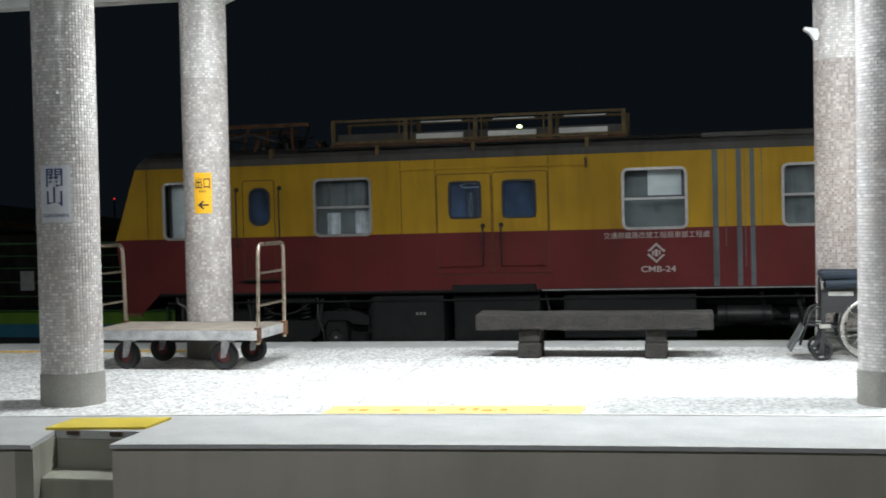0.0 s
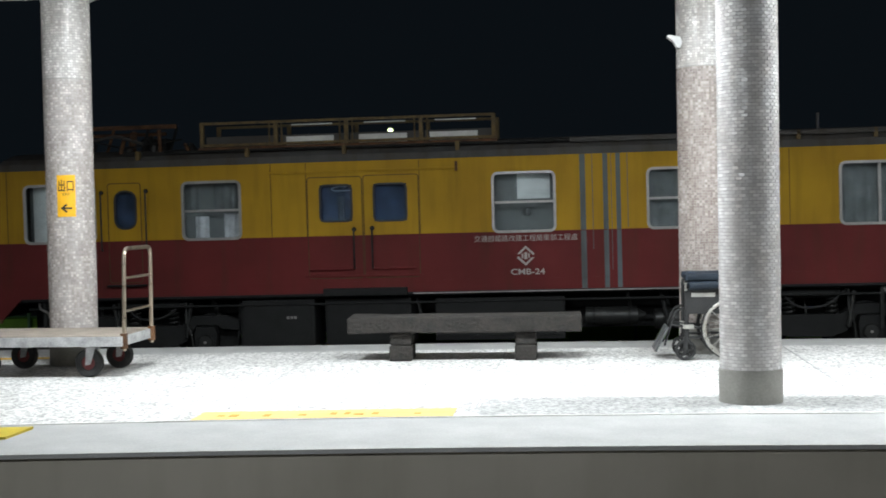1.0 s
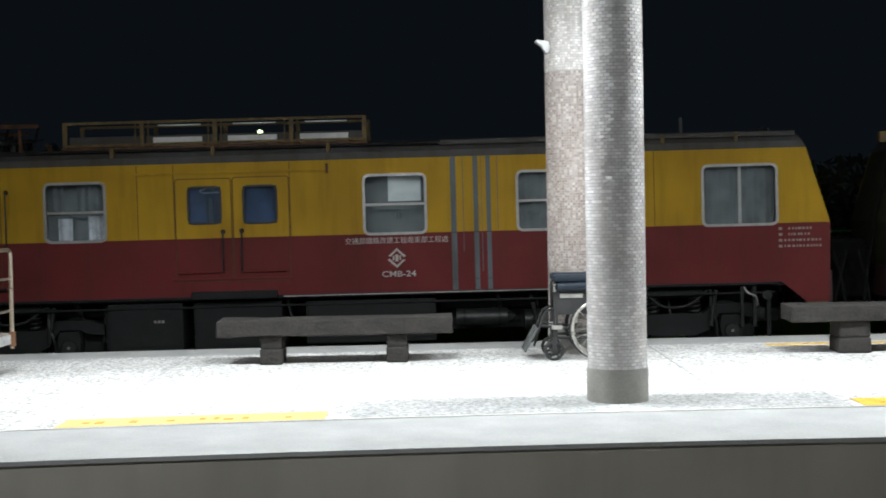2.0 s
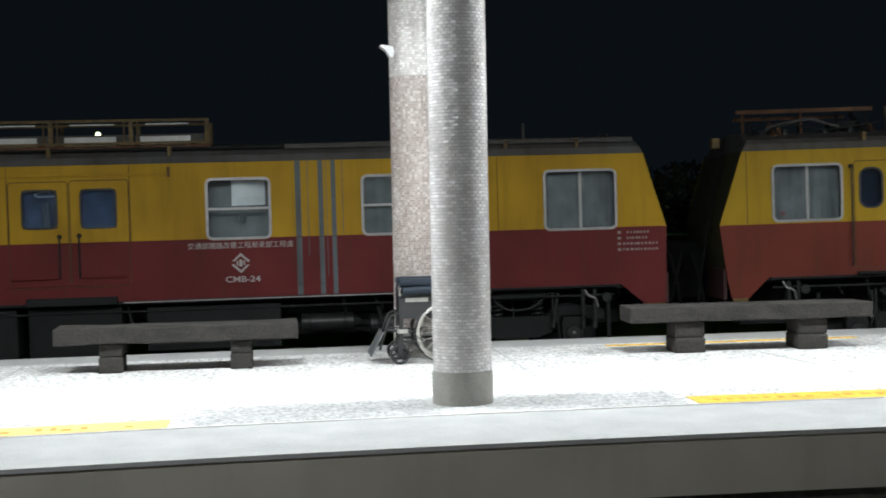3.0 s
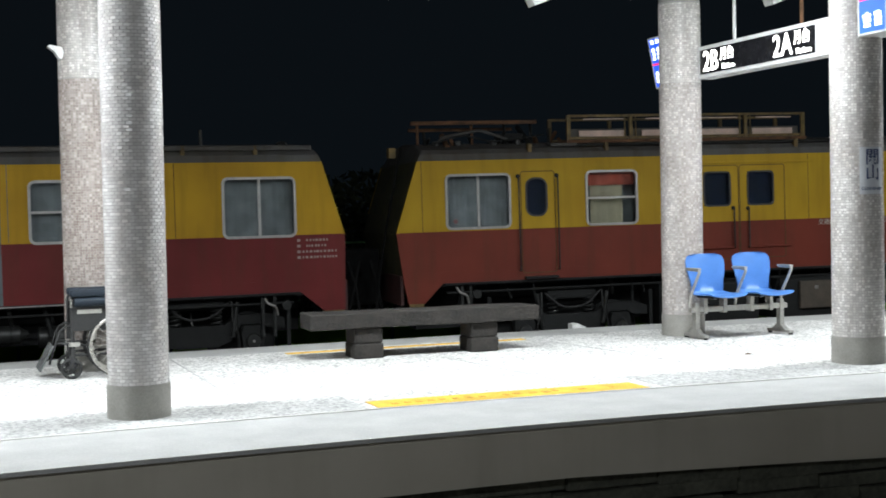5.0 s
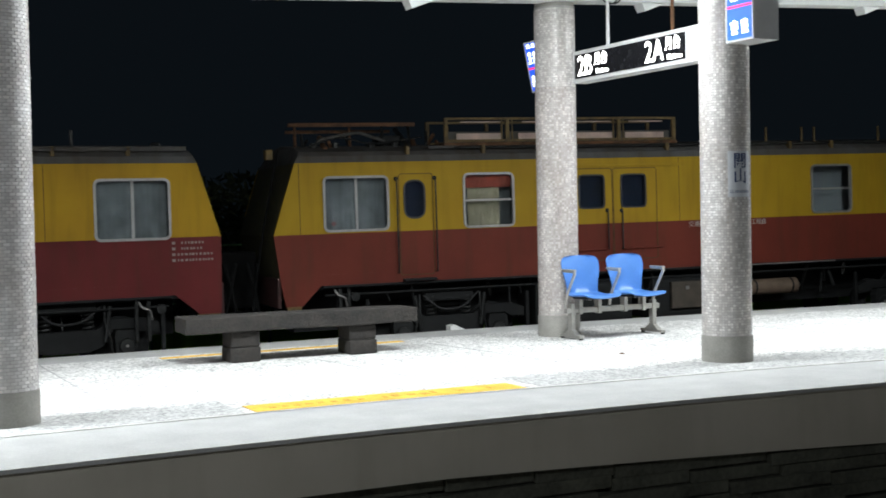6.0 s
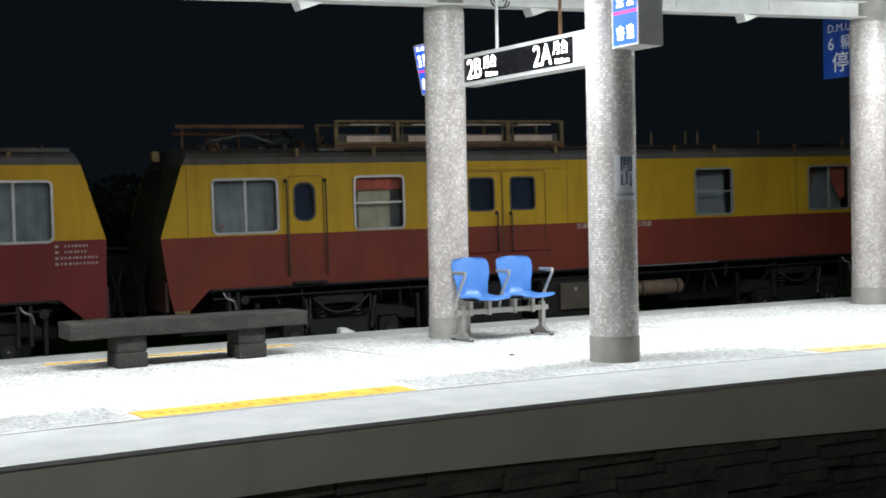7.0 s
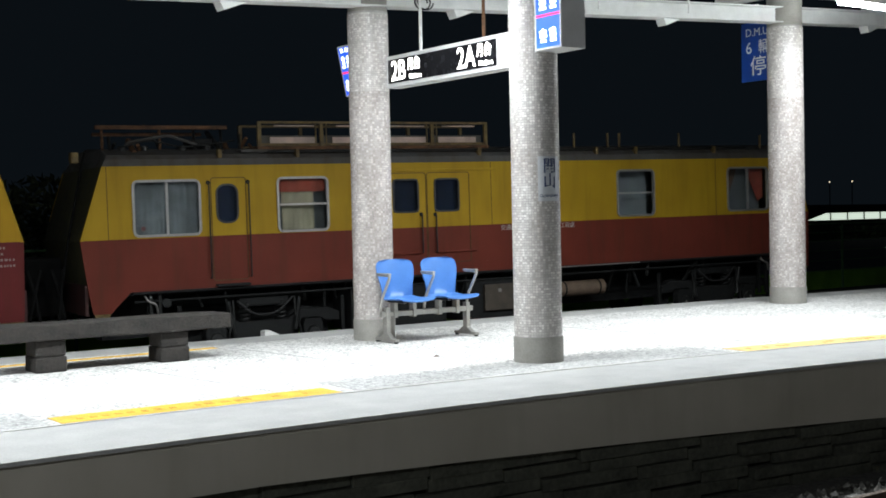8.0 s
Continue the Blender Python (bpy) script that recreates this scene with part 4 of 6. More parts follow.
    part("body_crease", box(0.4, L - 0.4, -0.004, -0.0005, z_red + 0.155, z_red + 0.170), red, car, "pressed crease along the lower side")
    part("belt_seam", box(0.05, L - 0.05, -0.004, -0.0005, z_mid - 0.006, z_mid + 0.006), red, car)
    # windows
    for a, b, c, d, split, back in spec["windows"]:
        w = pane_window(car, a, b, c, d, split)
        # grey backing added behind each window so that the glass is not black
        part("blind", box(a - 0.05, b + 0.05, 0.34, 0.36, c - 0.1, d + 0.08), "inside", w, "grey backing panel added behind the glass")
        if back:
            warm = back == "inside_warm"
            part("curtain", curtain_folds(a + (0.14 if warm else 0.02), b - (0.20 if warm else 0.02), c - 0.02, d + 0.02, 0.16, 0.003 if warm else 0.009, 0.17), back, w, "drawn curtain behind the glass")
    for a, b, c, d in spec["door_windows"]:
        w = part("window", ring(b - a, d - c, 0.15 if b - a < 0.4 else 0.09, 0.03, -0.012, 0.03, (a + b) / 2, (c + d) / 2), "seal", car, "rubber-sealed rounded window", smooth=True)
        if b - a < 0.4:
            part("corner_plate", spandrel(b - a, d - c, 0.14, (a + b) / 2, (c + d) / 2), yellow, w, "painted door skin round the window")
        p = part("pane", box(a + 0.01, b - 0.01, 0.012, 0.018, c + 0.01, d - 0.01), "glass_blue", w, "blue-tinted glass")
        p.visible_shadow = False
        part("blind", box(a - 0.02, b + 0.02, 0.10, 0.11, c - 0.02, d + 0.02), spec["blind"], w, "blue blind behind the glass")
    # doors as thin raised leaves with seams
    for a, b, c, d in spec["doors"]:
        door = part("door", ring(b - a, d - c, 0.05, 0.012, -0.006, -0.0005, (a + b) / 2, (c + d) / 2), "seam", car, "grimy door seam")
    for u, c, d in spec["handles"]:
        h = tube(((u, -0.002, d), (u, -0.05, d), (u, -0.05, c), (u, -0.002, c)), 0.012, 8, turn=0.02)
        part("grab_rail", h, "under_lit", car, "dark upright grab rail", smooth=True)
        part("handle_boss", rod((u, -0.012, d), (u, -0.004, d), 0.035, 12), "under", car)
    for a, b, c, d in spec["steps"]:
        part("step", box(a, b, -0.09, 0.0, c, d, 0.01), "under", car, "dark steel step")
    # underframe equipment
    for u in spec["bogies"]:
        bogie(car, u)
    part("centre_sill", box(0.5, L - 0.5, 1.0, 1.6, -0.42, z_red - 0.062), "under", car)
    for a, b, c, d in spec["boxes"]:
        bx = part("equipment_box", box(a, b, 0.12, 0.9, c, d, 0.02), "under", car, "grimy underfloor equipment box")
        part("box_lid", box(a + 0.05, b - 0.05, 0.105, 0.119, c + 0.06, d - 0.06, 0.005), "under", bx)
        for k in range(3):
            part("marking", box(b - 0.42 + 0.055 * k, b - 0.38 + 0.055 * k, 0.101, 0.104, d - 0.29, d - 0.25), "alu", bx, "small pale stencilled mark")
    for a, b, z, r in spec["tanks"]:
        t = part("air_tank", rod((a, 0.35, z), (b, 0.35, z), r, 20), spec["tank_paint"], car, "dusty cylindrical air tank", smooth=True)
        for u in (a + 0.12, b - 0.12):
            part("tank_strap", rod((u - 0.015, 0.35, z), (u + 0.015, 0.35, z), r + 0.008, 20), "under", t)
        part("tank_cap", rod((b, 0.35, z), (b + 0.12, 0.35, z), r * 0.8, 14, r2=0.03), "under_lit", t)
    r = random.Random(11)
    for i in range(26):
        u = r.uniform(0.9, L - 0.9)
        zt = z_red - 0.07
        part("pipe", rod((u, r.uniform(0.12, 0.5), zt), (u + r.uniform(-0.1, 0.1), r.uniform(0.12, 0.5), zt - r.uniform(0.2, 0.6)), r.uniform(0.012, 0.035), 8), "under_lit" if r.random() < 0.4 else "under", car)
    for u in (1.02, 1.16, L - 1.30, L - 1.12):
        part("step_hanger", box(u, u + 0.05, 0.08, 0.14, -0.42, z_red - 0.04, 0.008), "under_lit", car, "upright steel hanger")
    for u in (0.95, L - 1.25):
        part("cock", tube(((u, 0.12, z_red - 0.05), (u + 0.04, 0.05, z_red - 0.16), (u + 0.16, 0.04, z_red - 0.20), (u + 0.20, 0.10, z_red - 0.34)), 0.018, 8, turn=0.05), "alu", car, "pale pipe with a cock", smooth=True)
        part("valve", rod((u + 0.34, 0.08, z_red - 0.20), (u + 0.34, 0.20, z_red - 0.20), 0.07, 14), "under_lit", car, smooth=True)
    part("brake_pipe", rod((0.8, 0.10, z_red - 0.16), (L - 0.8, 0.10, z_red - 0.16), 0.018, 8), "under", car)
    a, b = spec["strip"]
    part("sill_strip", box(a, b, -0.012, -0.0065, z_red - 0.03, z_red - 0.012), "alu", car, "bare bright sill edge")
    # roof pipe with brackets
    part("roof_pipe", rod((3.0, 0.06, z_roof + 0.045), (L - 1.6, 0.06, z_roof + 0.045), 0.018, 8), "under_lit", car, "thin pipe along the roof edge")
    for u in spec["brackets"]:
        part("bracket", box(u - 0.03, u + 0.03, 0.0, 0.10, z_roof - 0.06, z_roof + 0.075, 0.008), "rust_pipe", car, "yellow roof bracket")
    for u, h in spec["posts"]:
        part("roof_post", rod((u, 0.25, z_roof + 0.03), (u, 0.25, z_roof + h), 0.022, 8), spec["post_paint"], car, "short roof post")
    return car


def roof_cage(car, us, z0, z1, panels, zp, sheet="panel_white"):
    """The work platform on the roof: a railing of yellow pipes and white sheets."""
    cage = part("work_platform", box(us[0] - 0.05, us[-1] + 0.05, 0.22, 1.2, z0 - 0.03, z0 + 0.02, 0.006), "rust", car, "rusty yellow roof work platform")
    for y in (0.26, 1.16):
        for u in us:
            part("post", box(u - 0.03, u + 0.03, y - 0.025, y + 0.025, z0 - 0.12, z1), "rust_pipe", cage)
        part("top_rail", box(us[0], us[-1], y - 0.02, y + 0.02, z1 - 0.035, z1 + 0.005, 0.006), "rust_pipe", cage)
        part("toe_rail", box(us[0], us[-1], y - 0.015, y + 0.015, z0 + 0.03, z0 + 0.07), "rust_pipe", cage)
    for u in us[1:-1]:
        for k in (-0.1, 0.09):
            part("baluster", rod((u + k, 0.26, z0), (u + k, 0.26, z1 - 0.03), 0.012, 6), "rust_pipe", cage)
    for a, b in zip(us, us[1:]):
        part("back_sheet", box(a + 0.04, b - 0.04, 0.34, 0.35, z0 + 0.02, zp[1] + 0.03), "train_grey", cage, "grimy grey sheet")
    for a, b in panels:
        part("sheet", box(a, b, 0.30, 0.31, zp[0], zp[1]), sheet, cage, "pale toe sheet")
        part("slat", box(a + 0.08, b - 0.02, 0.30, 0.32, z1 - 0.075, z1 - 0.055), sheet, cage, "thin pale slat")
    return cage


SPEC_A = {
    "z": (0.235, 1.075, 2.17, 2.34),
    "windows": [(0.81, 1.94, 1.06, 1.96, "v", None), (3.26, 4.17, 1.06, 1.945, "h", None), (7.88, 8.81, 1.06, 1.95, "h", None),
                (10.10, 11.03, 1.06, 1.95, "h", "curtain"), (12.78, 13.89, 1.05, 1.955, "v", "curtain")],
    "door_windows": [(2.22, 2.57, 1.25, 1.84), (5.34, 5.84, 1.28, 1.84), (6.14, 6.65, 1.27, 1.84)],
    "doors": [(2.12, 2.64, 0.45, 1.95), (5.16, 5.985, 0.45, 1.95), (5.995, 6.82, 0.45, 1.96)],
    "handles": [(2.03, 0.95, 1.81), (2.72, 0.95, 1.82), (5.85, 0.60, 1.17), (6.12, 0.60, 1.18)],
    "steps": [(2.1, 2.7, 0.40, 0.43), (5.38, 6.62, 0.20, 0.31)],
    "strip": (6.7, 10.6),
    "bogies": (2.7, 12.4),
    "boxes": [(4.1, 5.2, -0.55, 0.15), (5.36, 6.65, -0.55, 0.14), (7.0, 8.9, -0.5, 0.12)],
    "tank_paint": "under_lit",
    "blind": "blue_blind_pale",
    "post_paint": "train_grey",
    "tanks": [(9.2, 9.95, -0.19, 0.13), (10.2, 10.9, -0.25, 0.15)],
    "brackets": (2.60, 4.27, 5.73, 7.40, 12.24, 13.3),
    "posts": [(12.55, 0.32)],
}
SPEC_B = {
    "z": (0.37, 1.165, 2.27, 2.44),
    "windows": [(0.79, 1.86, 1.19, 2.06, "v", "curtain"), (3.11, 4.01, 1.18, 2.07, "h", "inside_warm"), (9.81, 10.70, 1.21, 2.09, "h", None),
                (12.48, 13.56, 1.23, 2.10, "v", None)],
    "door_windows": [(2.10, 2.47, 1.36, 1.98), (5.17, 5.67, 1.42, 2.0), (5.96, 6.46, 1.42, 2.0)],
    "doors": [(2.02, 2.60, 0.47, 2.08), (4.98, 5.81, 0.55, 2.1), (5.82, 6.66, 0.55, 2.1)],
    "handles": [(1.98, 0.52, 2.0), (2.63, 0.52, 2.0), (5.70, 0.74, 1.39), (5.97, 0.74, 1.38)],
    "steps": [(2.05, 2.6, 0.38, 0.42)],
    "strip": (8.3, 10.3),
    "bogies": (2.9, 12.3),
    "boxes": [(4.4, 6.2, -0.5, 0.2), (6.6, 7.9, -0.5, 0.2)],
    "tank_paint": "tank",
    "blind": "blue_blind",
    "post_paint": "rust_pipe",
    "tanks": [(8.66, 9.67, -0.08, 0.14)],
    "brackets": (2.2, 3.5, 4.9, 6.9, 8.3, 9.4, 10.3, 12.2),
    "posts": [(9.06, 0.34), (9.82, 0.34), (10.09, 0.34), (11.52, 0.34), (13.6, 0.3)],
}


def on_track(x, y, yaw, climb):
    return pose(x, y, 0, 0, -math.degrees(climb), yaw)


car_a = rail_car("yellow and maroon maintenance rail car with a roof work platform", on_track(-9.06, 18.0, 0, 0.0075), "train_yellow", "train_red", SPEC_A)
car_b = rail_car("brighter yellow and brick-red maintenance rail car with rusted roof gear", on_track(6.41, 18.0, -7.0, 0.0131), "train_yellow_b", "train_red_b", SPEC_B)
roof_cage(car_a, (3.53, 4.66, 5.73, 6.85, 7.92), 2.43, 2.82, ((4.81, 5.53), (5.91, 6.63), (6.97, 7.68)), (2.45, 2.58))
roof_cage(car_b, (2.95, 4.03, 5.05, 6.10, 7.17), 2.55, 2.97, ((3.15, 3.95), (4.25, 4.95), (5.2, 6.0), (6.25, 7.0)), (2.59, 2.72), "panel_stained")


# markings, doors and roof gear of the rail cars
def car_marks_a(car):
    for a, b in ((9.155, 9.235), (9.485, 9.555), (9.67, 9.735)):
        part("grey_stripe", box(a, b, -0.004, -0.0006, 0.24, 2.168), "stripe", car, "vertical grey painted stripe")
    for u, w, z in ((9.33, 0.010, 0.8), (9.60, 0.008, 0.5), (9.83, 0.010, 1.1)):
        part("paint_run", box(u, u + w, -0.003, -0.0006, z, 2.165), "stripe", car, "thin grey paint run")
    part("blind", box(0.85, 1.92, 0.26, 0.27, 1.05, 1.97), "panel_white", car, "pale blind behind the glass")
    lettering("lettering", "交通部鐵路改建工程局東部工程處", "ink_white", car, upright(8.36, -0.004, 0.975), 0.100, "white painted characters")
    lettering("lettering", "CMB-24", "ink_white", car, upright(8.38, -0.004, 0.49), 0.118, "white painted vehicle class", stretch=1.25, bold=0.002)
    # diamond emblem as plain shapes
    bm = None
    c, zc = 8.355, 0.725
    for s in (1, -1):
        bm = slab([(c + s * x, zc + s * z) for x, z in ((-0.125, 0.025), (-0.085, 0.025), (0.0, 0.105), (0.105, 0.005), (0.13, 0.03), (0.0, 0.145))], -0.004, -0.001, bm)
    bm = box(c - 0.022, c + 0.022, -0.004, -0.001, zc - 0.05, zc + 0.05, 0, bm)
    bm = box(c - 0.06, c - 0.035, -0.004, -0.001, zc - 0.035, zc + 0.03, 0, bm)
    bm = box(c + 0.035, c + 0.06, -0.004, -0.001, zc - 0.03, zc + 0.035, 0, bm)
    part("emblem", bm, "ink_white", car, "white diamond emblem")
    r = random.Random(8)
    for k in range(4):
        z = 1.0 - 0.085 * k
        part("data_bar", box(13.89, 13.94, -0.004, -0.001, z - 0.02, z + 0.02), "ink_dim", car)
        x = 14.03 if k < 2 else 13.97
        end = 14.36 if k < 2 else 14.48
        while x < end:
            w = r.uniform(0.02, 0.045)
            part("data_bar", box(x, x + w, -0.004, -0.001, z - 0.016, z + 0.018), "ink_dim", car)
            x += w + r.uniform(0.012, 0.03)
    part("door_track", box(4.6, 7.4, -0.035, -0.001, 2.01, 2.045, 0.006), "train_yellow", car, "grimy sliding door track")
    part("track_end", box(7.36, 7.40, -0.05, -0.036, 1.98, 2.12, 0.004), "rust", car)
    for a, b in ((5.19, 5.84), (6.13, 6.76)):
        part("door_rail", rod((a, -0.03, 0.585), (b, -0.03, 0.585), 0.014, 8), "train_red", car)
    part("door_foot", box(5.1, 6.85, -0.02, -0.001, 0.47, 0.50, 0.004), "train_red", car)
    part("lifting_eye", tube(((13.66, 0.16, 2.34), (13.66, 0.16, 2.46), (13.80, 0.16, 2.46), (13.80, 0.16, 2.40)), 0.022, 8, turn=0.05), "under_lit", car, "bent lifting eye", smooth=True)
    part("roof_step", box(9.02, 14.15, 0.0, 0.25, 2.345, 2.415, 0.012), "train_grey", car, "raised roof edge")
    # bent white tube behind the glass, modelled for a lamp reflection
    part("tube_reflection", tube(((5.74, 0.07, 1.80), (5.62, 0.07, 1.81), (5.50, 0.07, 1.775), (5.56, 0.07, 1.74), (5.80, 0.07, 1.745)), 0.010, 8, turn=0.04), "panel_white", car, "white squiggle modelled for a lamp tube's reflection", smooth=True)
    part("curtain", curtain_folds(5.60, 5.72, 1.29, 1.66, 0.075, 0.012, 0.09), "inside", car, "hanging pale strip")
    # white sheet stands in for the bright reflection in this window
    part("window_reflection", box(8.24, 8.72, 0.30, 0.31, 1.55, 1.93), "panel_white", car, "pale sheet behind the glass, in place of a reflection")
    part("cup", rod((8.38, 0.26, 1.31), (8.38, 0.26, 1.41), 0.042, 14, r2=0.03), "curtain", car, "small white cup")
    for a, b, z0, z1 in ((3.40, 3.62, 1.10, 1.42), (3.85, 4.08, 1.10, 1.45), (3.33, 3.5, 1.5, 1.9), (3.7, 4.05, 1.52, 1.9)):
        part("curtain", curtain_folds(a, b, z0, z1, 0.2, 0.012, 0.13), "linen" if z0 < 1.4 else "curtain", car, "bunched pale curtain")


def seam(car, u, z0, z1):
    part("panel_seam", box(u - 0.005, u + 0.005, -0.003, -0.0006, z0, z1), "seam", car, "grimy panel seam")


def car_marks_b(car):
    lettering("lettering", "交通部鐵路改建工程局東部工程處", "ink_white", car, upright(8.06, -0.004, 1.10), 0.105, "white painted characters")
    for a, b in ((5.05, 5.69), (5.98, 6.75)):
        part("door_rail", rod((a, -0.03, 0.735), (b, -0.03, 0.735), 0.014, 8), "train_red_b", car)
    part("door_track", box(4.5, 7.2, -0.03, -0.001, 2.12, 2.16, 0.006), "train_yellow_b", car)
    part("signal_lens", rod((0.98, 0.10, 1.32), (0.98, 0.13, 1.32), 0.035, 12), "red_hub", car, "small red lens behind the windscreen")
    part("battery_box", box(6.93, 7.52, 0.03, 0.10, -0.34, 0.12, 0.012), "battery", car, "dusty brown battery box door")
    part("box_catch", box(7.2, 7.26, 0.012, 0.03, -0.02, 0.04, 0.004), "alu", car)
    part("cabinet", box(9.9, 10.6, 0.5, 0.9, 1.1, 2.1), "curtain", car, "pale cabinet inside")
    part("valance", curtain_folds(3.12, 4.0, 1.83, 2.08, 0.12, 0.006, 0.2), "inside_red", car, "short red curtain behind the glass")
    part("curtain", slab(((13.08, 2.09), (13.54, 2.09), (13.54, 1.50), (13.40, 1.42)), 0.14, 0.15), "inside_red", car, "orange-red curtain tied aside")
    part("curtain", slab(((12.5, 2.09), (12.9, 2.09), (12.7, 1.6), (12.5, 1.4)), 0.18, 0.19), "rust", car, "brown curtain tied aside")
    for u in (0.42, 7.1, 12.2):
        seam(car, u, 1.17, 2.26)


car_marks_a(car_a)
car_marks_b(car_b)
for u in (0.55, 4.62, 5.15, 6.83, 11.6, 12.1):
    seam(car_a, u, 1.08, 2.16)


def roof_gear(car, u, z):
    """Folded current-collector gear: rusted beams, a bent pale arm and insulators."""
    gear = part("roof_gear", box(u, u + 2.1, 0.5, 0.56, z + 0.36, z + 0.42, 0.008), "rust", car, "rusted folded roof gear")
    part("beam", box(u + 0.05, u + 1.8, 0.9, 0.96, z + 0.28, z + 0.33, 0.006), "rust", gear)
    part("bent_arm", tube(((u + 0.45, 0.55, z + 0.06), (u + 0.5, 0.55, z + 0.16), (u + 1.15, 0.55, z + 0.27), (u + 1.6, 0.55, z + 0.12)), 0.025, 8, turn=0.08), "train_grey", gear, "pale bent arm", smooth=True)
    for k in (0.4, 0.75, 1.35, 1.75):
        ins = rod((u + k, 0.5, z), (u + k, 0.5, z + 0.10), 0.05, 12)
        for j in range(3):
            ins = rod((u + k, 0.5, z + 0.02 + 0.03 * j), (u + k, 0.5, z + 0.035 + 0.03 * j), 0.07, 12, ins)
        part("insulator", ins, "under_lit", gear)
    for k in (0.1, 1.0, 1.55, 2.0):
        part("strut", rod((u + k, 0.5, z), (u + k + 0.05, 0.7, z + 0.38), 0.022, 8), "rust" if k < 1.2 else "under_lit", gear)
    rc = random.Random(int(10 * u))
    for k in range(14):
        a = u + rc.uniform(0.1, 2.6)
        h = rc.uniform(0.08, 0.34)
        part("fitting", rod((a, rc.uniform(0.3, 0.9), z - 0.02), (a + rc.uniform(-0.12, 0.12), rc.uniform(0.3, 0.9), z + h), rc.uniform(0.015, 0.05), 8), ("rust", "under_lit", "under")[k % 3], gear)
    part("slack_cable", tube(((u + 0.3, 0.4, z + 0.05), (u + 0.8, 0.35, z + 0.2), (u + 1.3, 0.4, z + 0.06), (u + 2.2, 0.45, z + 0.18)), 0.014, 6, turn=0.2), "under", gear, smooth=True)
    part("motor", box(u + 1.5, u + 1.9, 0.6, 0.95, z, z + 0.22, 0.03), "under", gear)
    return gear


roof_gear(car_a, 0.95, 2.42)
roof_gear(car_b, 0.40, 2.50)
part("roof_plank", box(2.6, 3.1, 0.15, 0.4, 2.47, 2.52, 0.008), "train_grey", car_b, "pale plank on the roof")
# distant lamp showing through the cage, placed on the roof at small size
far_lamp = part("far_lamp_on_roof", wheel((0, 0, 0), 0.05, 0.05, rim=0.2), "chair_steel", car_a, "small lit lamp set on the roof for a distant one")
far_lamp.location = (6.33, 0.7, 2.64)
part("lens", rod((0, -0.03, 0), (0, -0.028, 0), 0.034, 14), glow("far_lamp_lens", (0.80, 1.0, 0.45), 7.0), far_lamp, "glowing greenish lens")

# the gap between the cars: coupler, hoses and an added plate, near-black for shade
coupler = thing("coupling", "dark coupler with hanging hoses between the two rail cars", "coupling")
cm = box(5.55, 6.45, 19.0, 19.35, -0.35, -0.05, 0.04)
part("drawbar", cm, "under", coupler)
part("gangway", box(5.60, 6.44, 18.95, 19.8, 0.02, 0.92, 0.05), "soot", coupler, "near-black gangway plate with the shade painted in")
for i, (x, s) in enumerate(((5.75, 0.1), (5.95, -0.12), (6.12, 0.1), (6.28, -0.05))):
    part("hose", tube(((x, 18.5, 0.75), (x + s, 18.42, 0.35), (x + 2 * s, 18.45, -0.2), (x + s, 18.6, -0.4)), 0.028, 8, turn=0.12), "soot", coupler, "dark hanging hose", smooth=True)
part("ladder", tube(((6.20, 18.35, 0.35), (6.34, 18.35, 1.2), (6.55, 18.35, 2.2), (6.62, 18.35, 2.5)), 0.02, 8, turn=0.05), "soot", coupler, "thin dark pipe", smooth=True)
part("lamp_bracket", box(6.40, 6.52, 18.3, 18.42, 2.34, 2.50, 0.02), "rust_pipe", coupler, "yellow bracket")

# tracks
for name, y0, yaw, x0 in (("near", 5.6, 0, 0), ("middle", 15.45, 0, 0)):
    tr = thing("track", "worn narrow-gauge railway track on concrete sleepers", "track", kind="structure")
    for dy in (-0.56, 0.56):
        part("rail", box(-30, 45, y0 + dy - 0.033, y0 + dy + 0.033, -1.02, -0.90, 0.01), "rail", tr)
    for i in range(60):
        x = -14 + 0.62 * i
        part("sleeper", box(x, x + 0.22, y0 - 1.0, y0 + 1.0, -1.10, -1.03, 0.01), "wood", tr)
tr = thing("track", "worn railway track beneath the parked rail cars", "track", kind="structure")
for car, L in ((car_a, 14.64), (car_b, 16.0)):
    for dy in (0.55, 2.0):
        rl = part("rail", box(-2.0 if car is car_a else -0.4, L, dy - 0.033, dy + 0.033, -1.05, -0.902, 0.01), "rail", tr)
        rl.matrix_world = car.matrix_world


# ---------------------------------------------------------------- platform furniture
def stone_bench(x0, x1, y, yaw, z, feet):
    w = x1 - x0
    bench = thing("bench", "long dark stone bench, rough slab on two block feet", "bench", pose(x0, y, 0, 0, 0, yaw), group="stone benches")
    bm = box(0, w, -0.22, 0.22, z - 0.155, z, 0.012)
    bmesh.ops.subdivide_edges(bm, edges=[e for e in bm.edges if e.calc_length() > 0.3], cuts=10, use_grid_fill=True)
    for v in bm.verts:
        n = noise.noise(v.co * 2.5 + Vector((x0, 0, 0)))
        v.co.z += 0.010 * n
        v.co.y += 0.012 * noise.noise(v.co * 4.0)
    part("slab", bm, "stone", bench, "rough-hewn slab seat")
    for f, wd in feet:
        b2 = box(f, f + wd, -0.17, 0.17, 0.155, z - 0.157, 0.018)
        part("foot", b2, "stone", bench, "upper foot block")
        part("foot", box(f - 0.006, f + wd + 0.006, -0.18, 0.18, 0.0, 0.153, 0.02), "stone", bench, "lower foot block")
    return bench


stone_bench(-2.22, 0.05, 12.10, 0.8, 0.435, ((0.41, 0.21), (1.63, 0.20)))
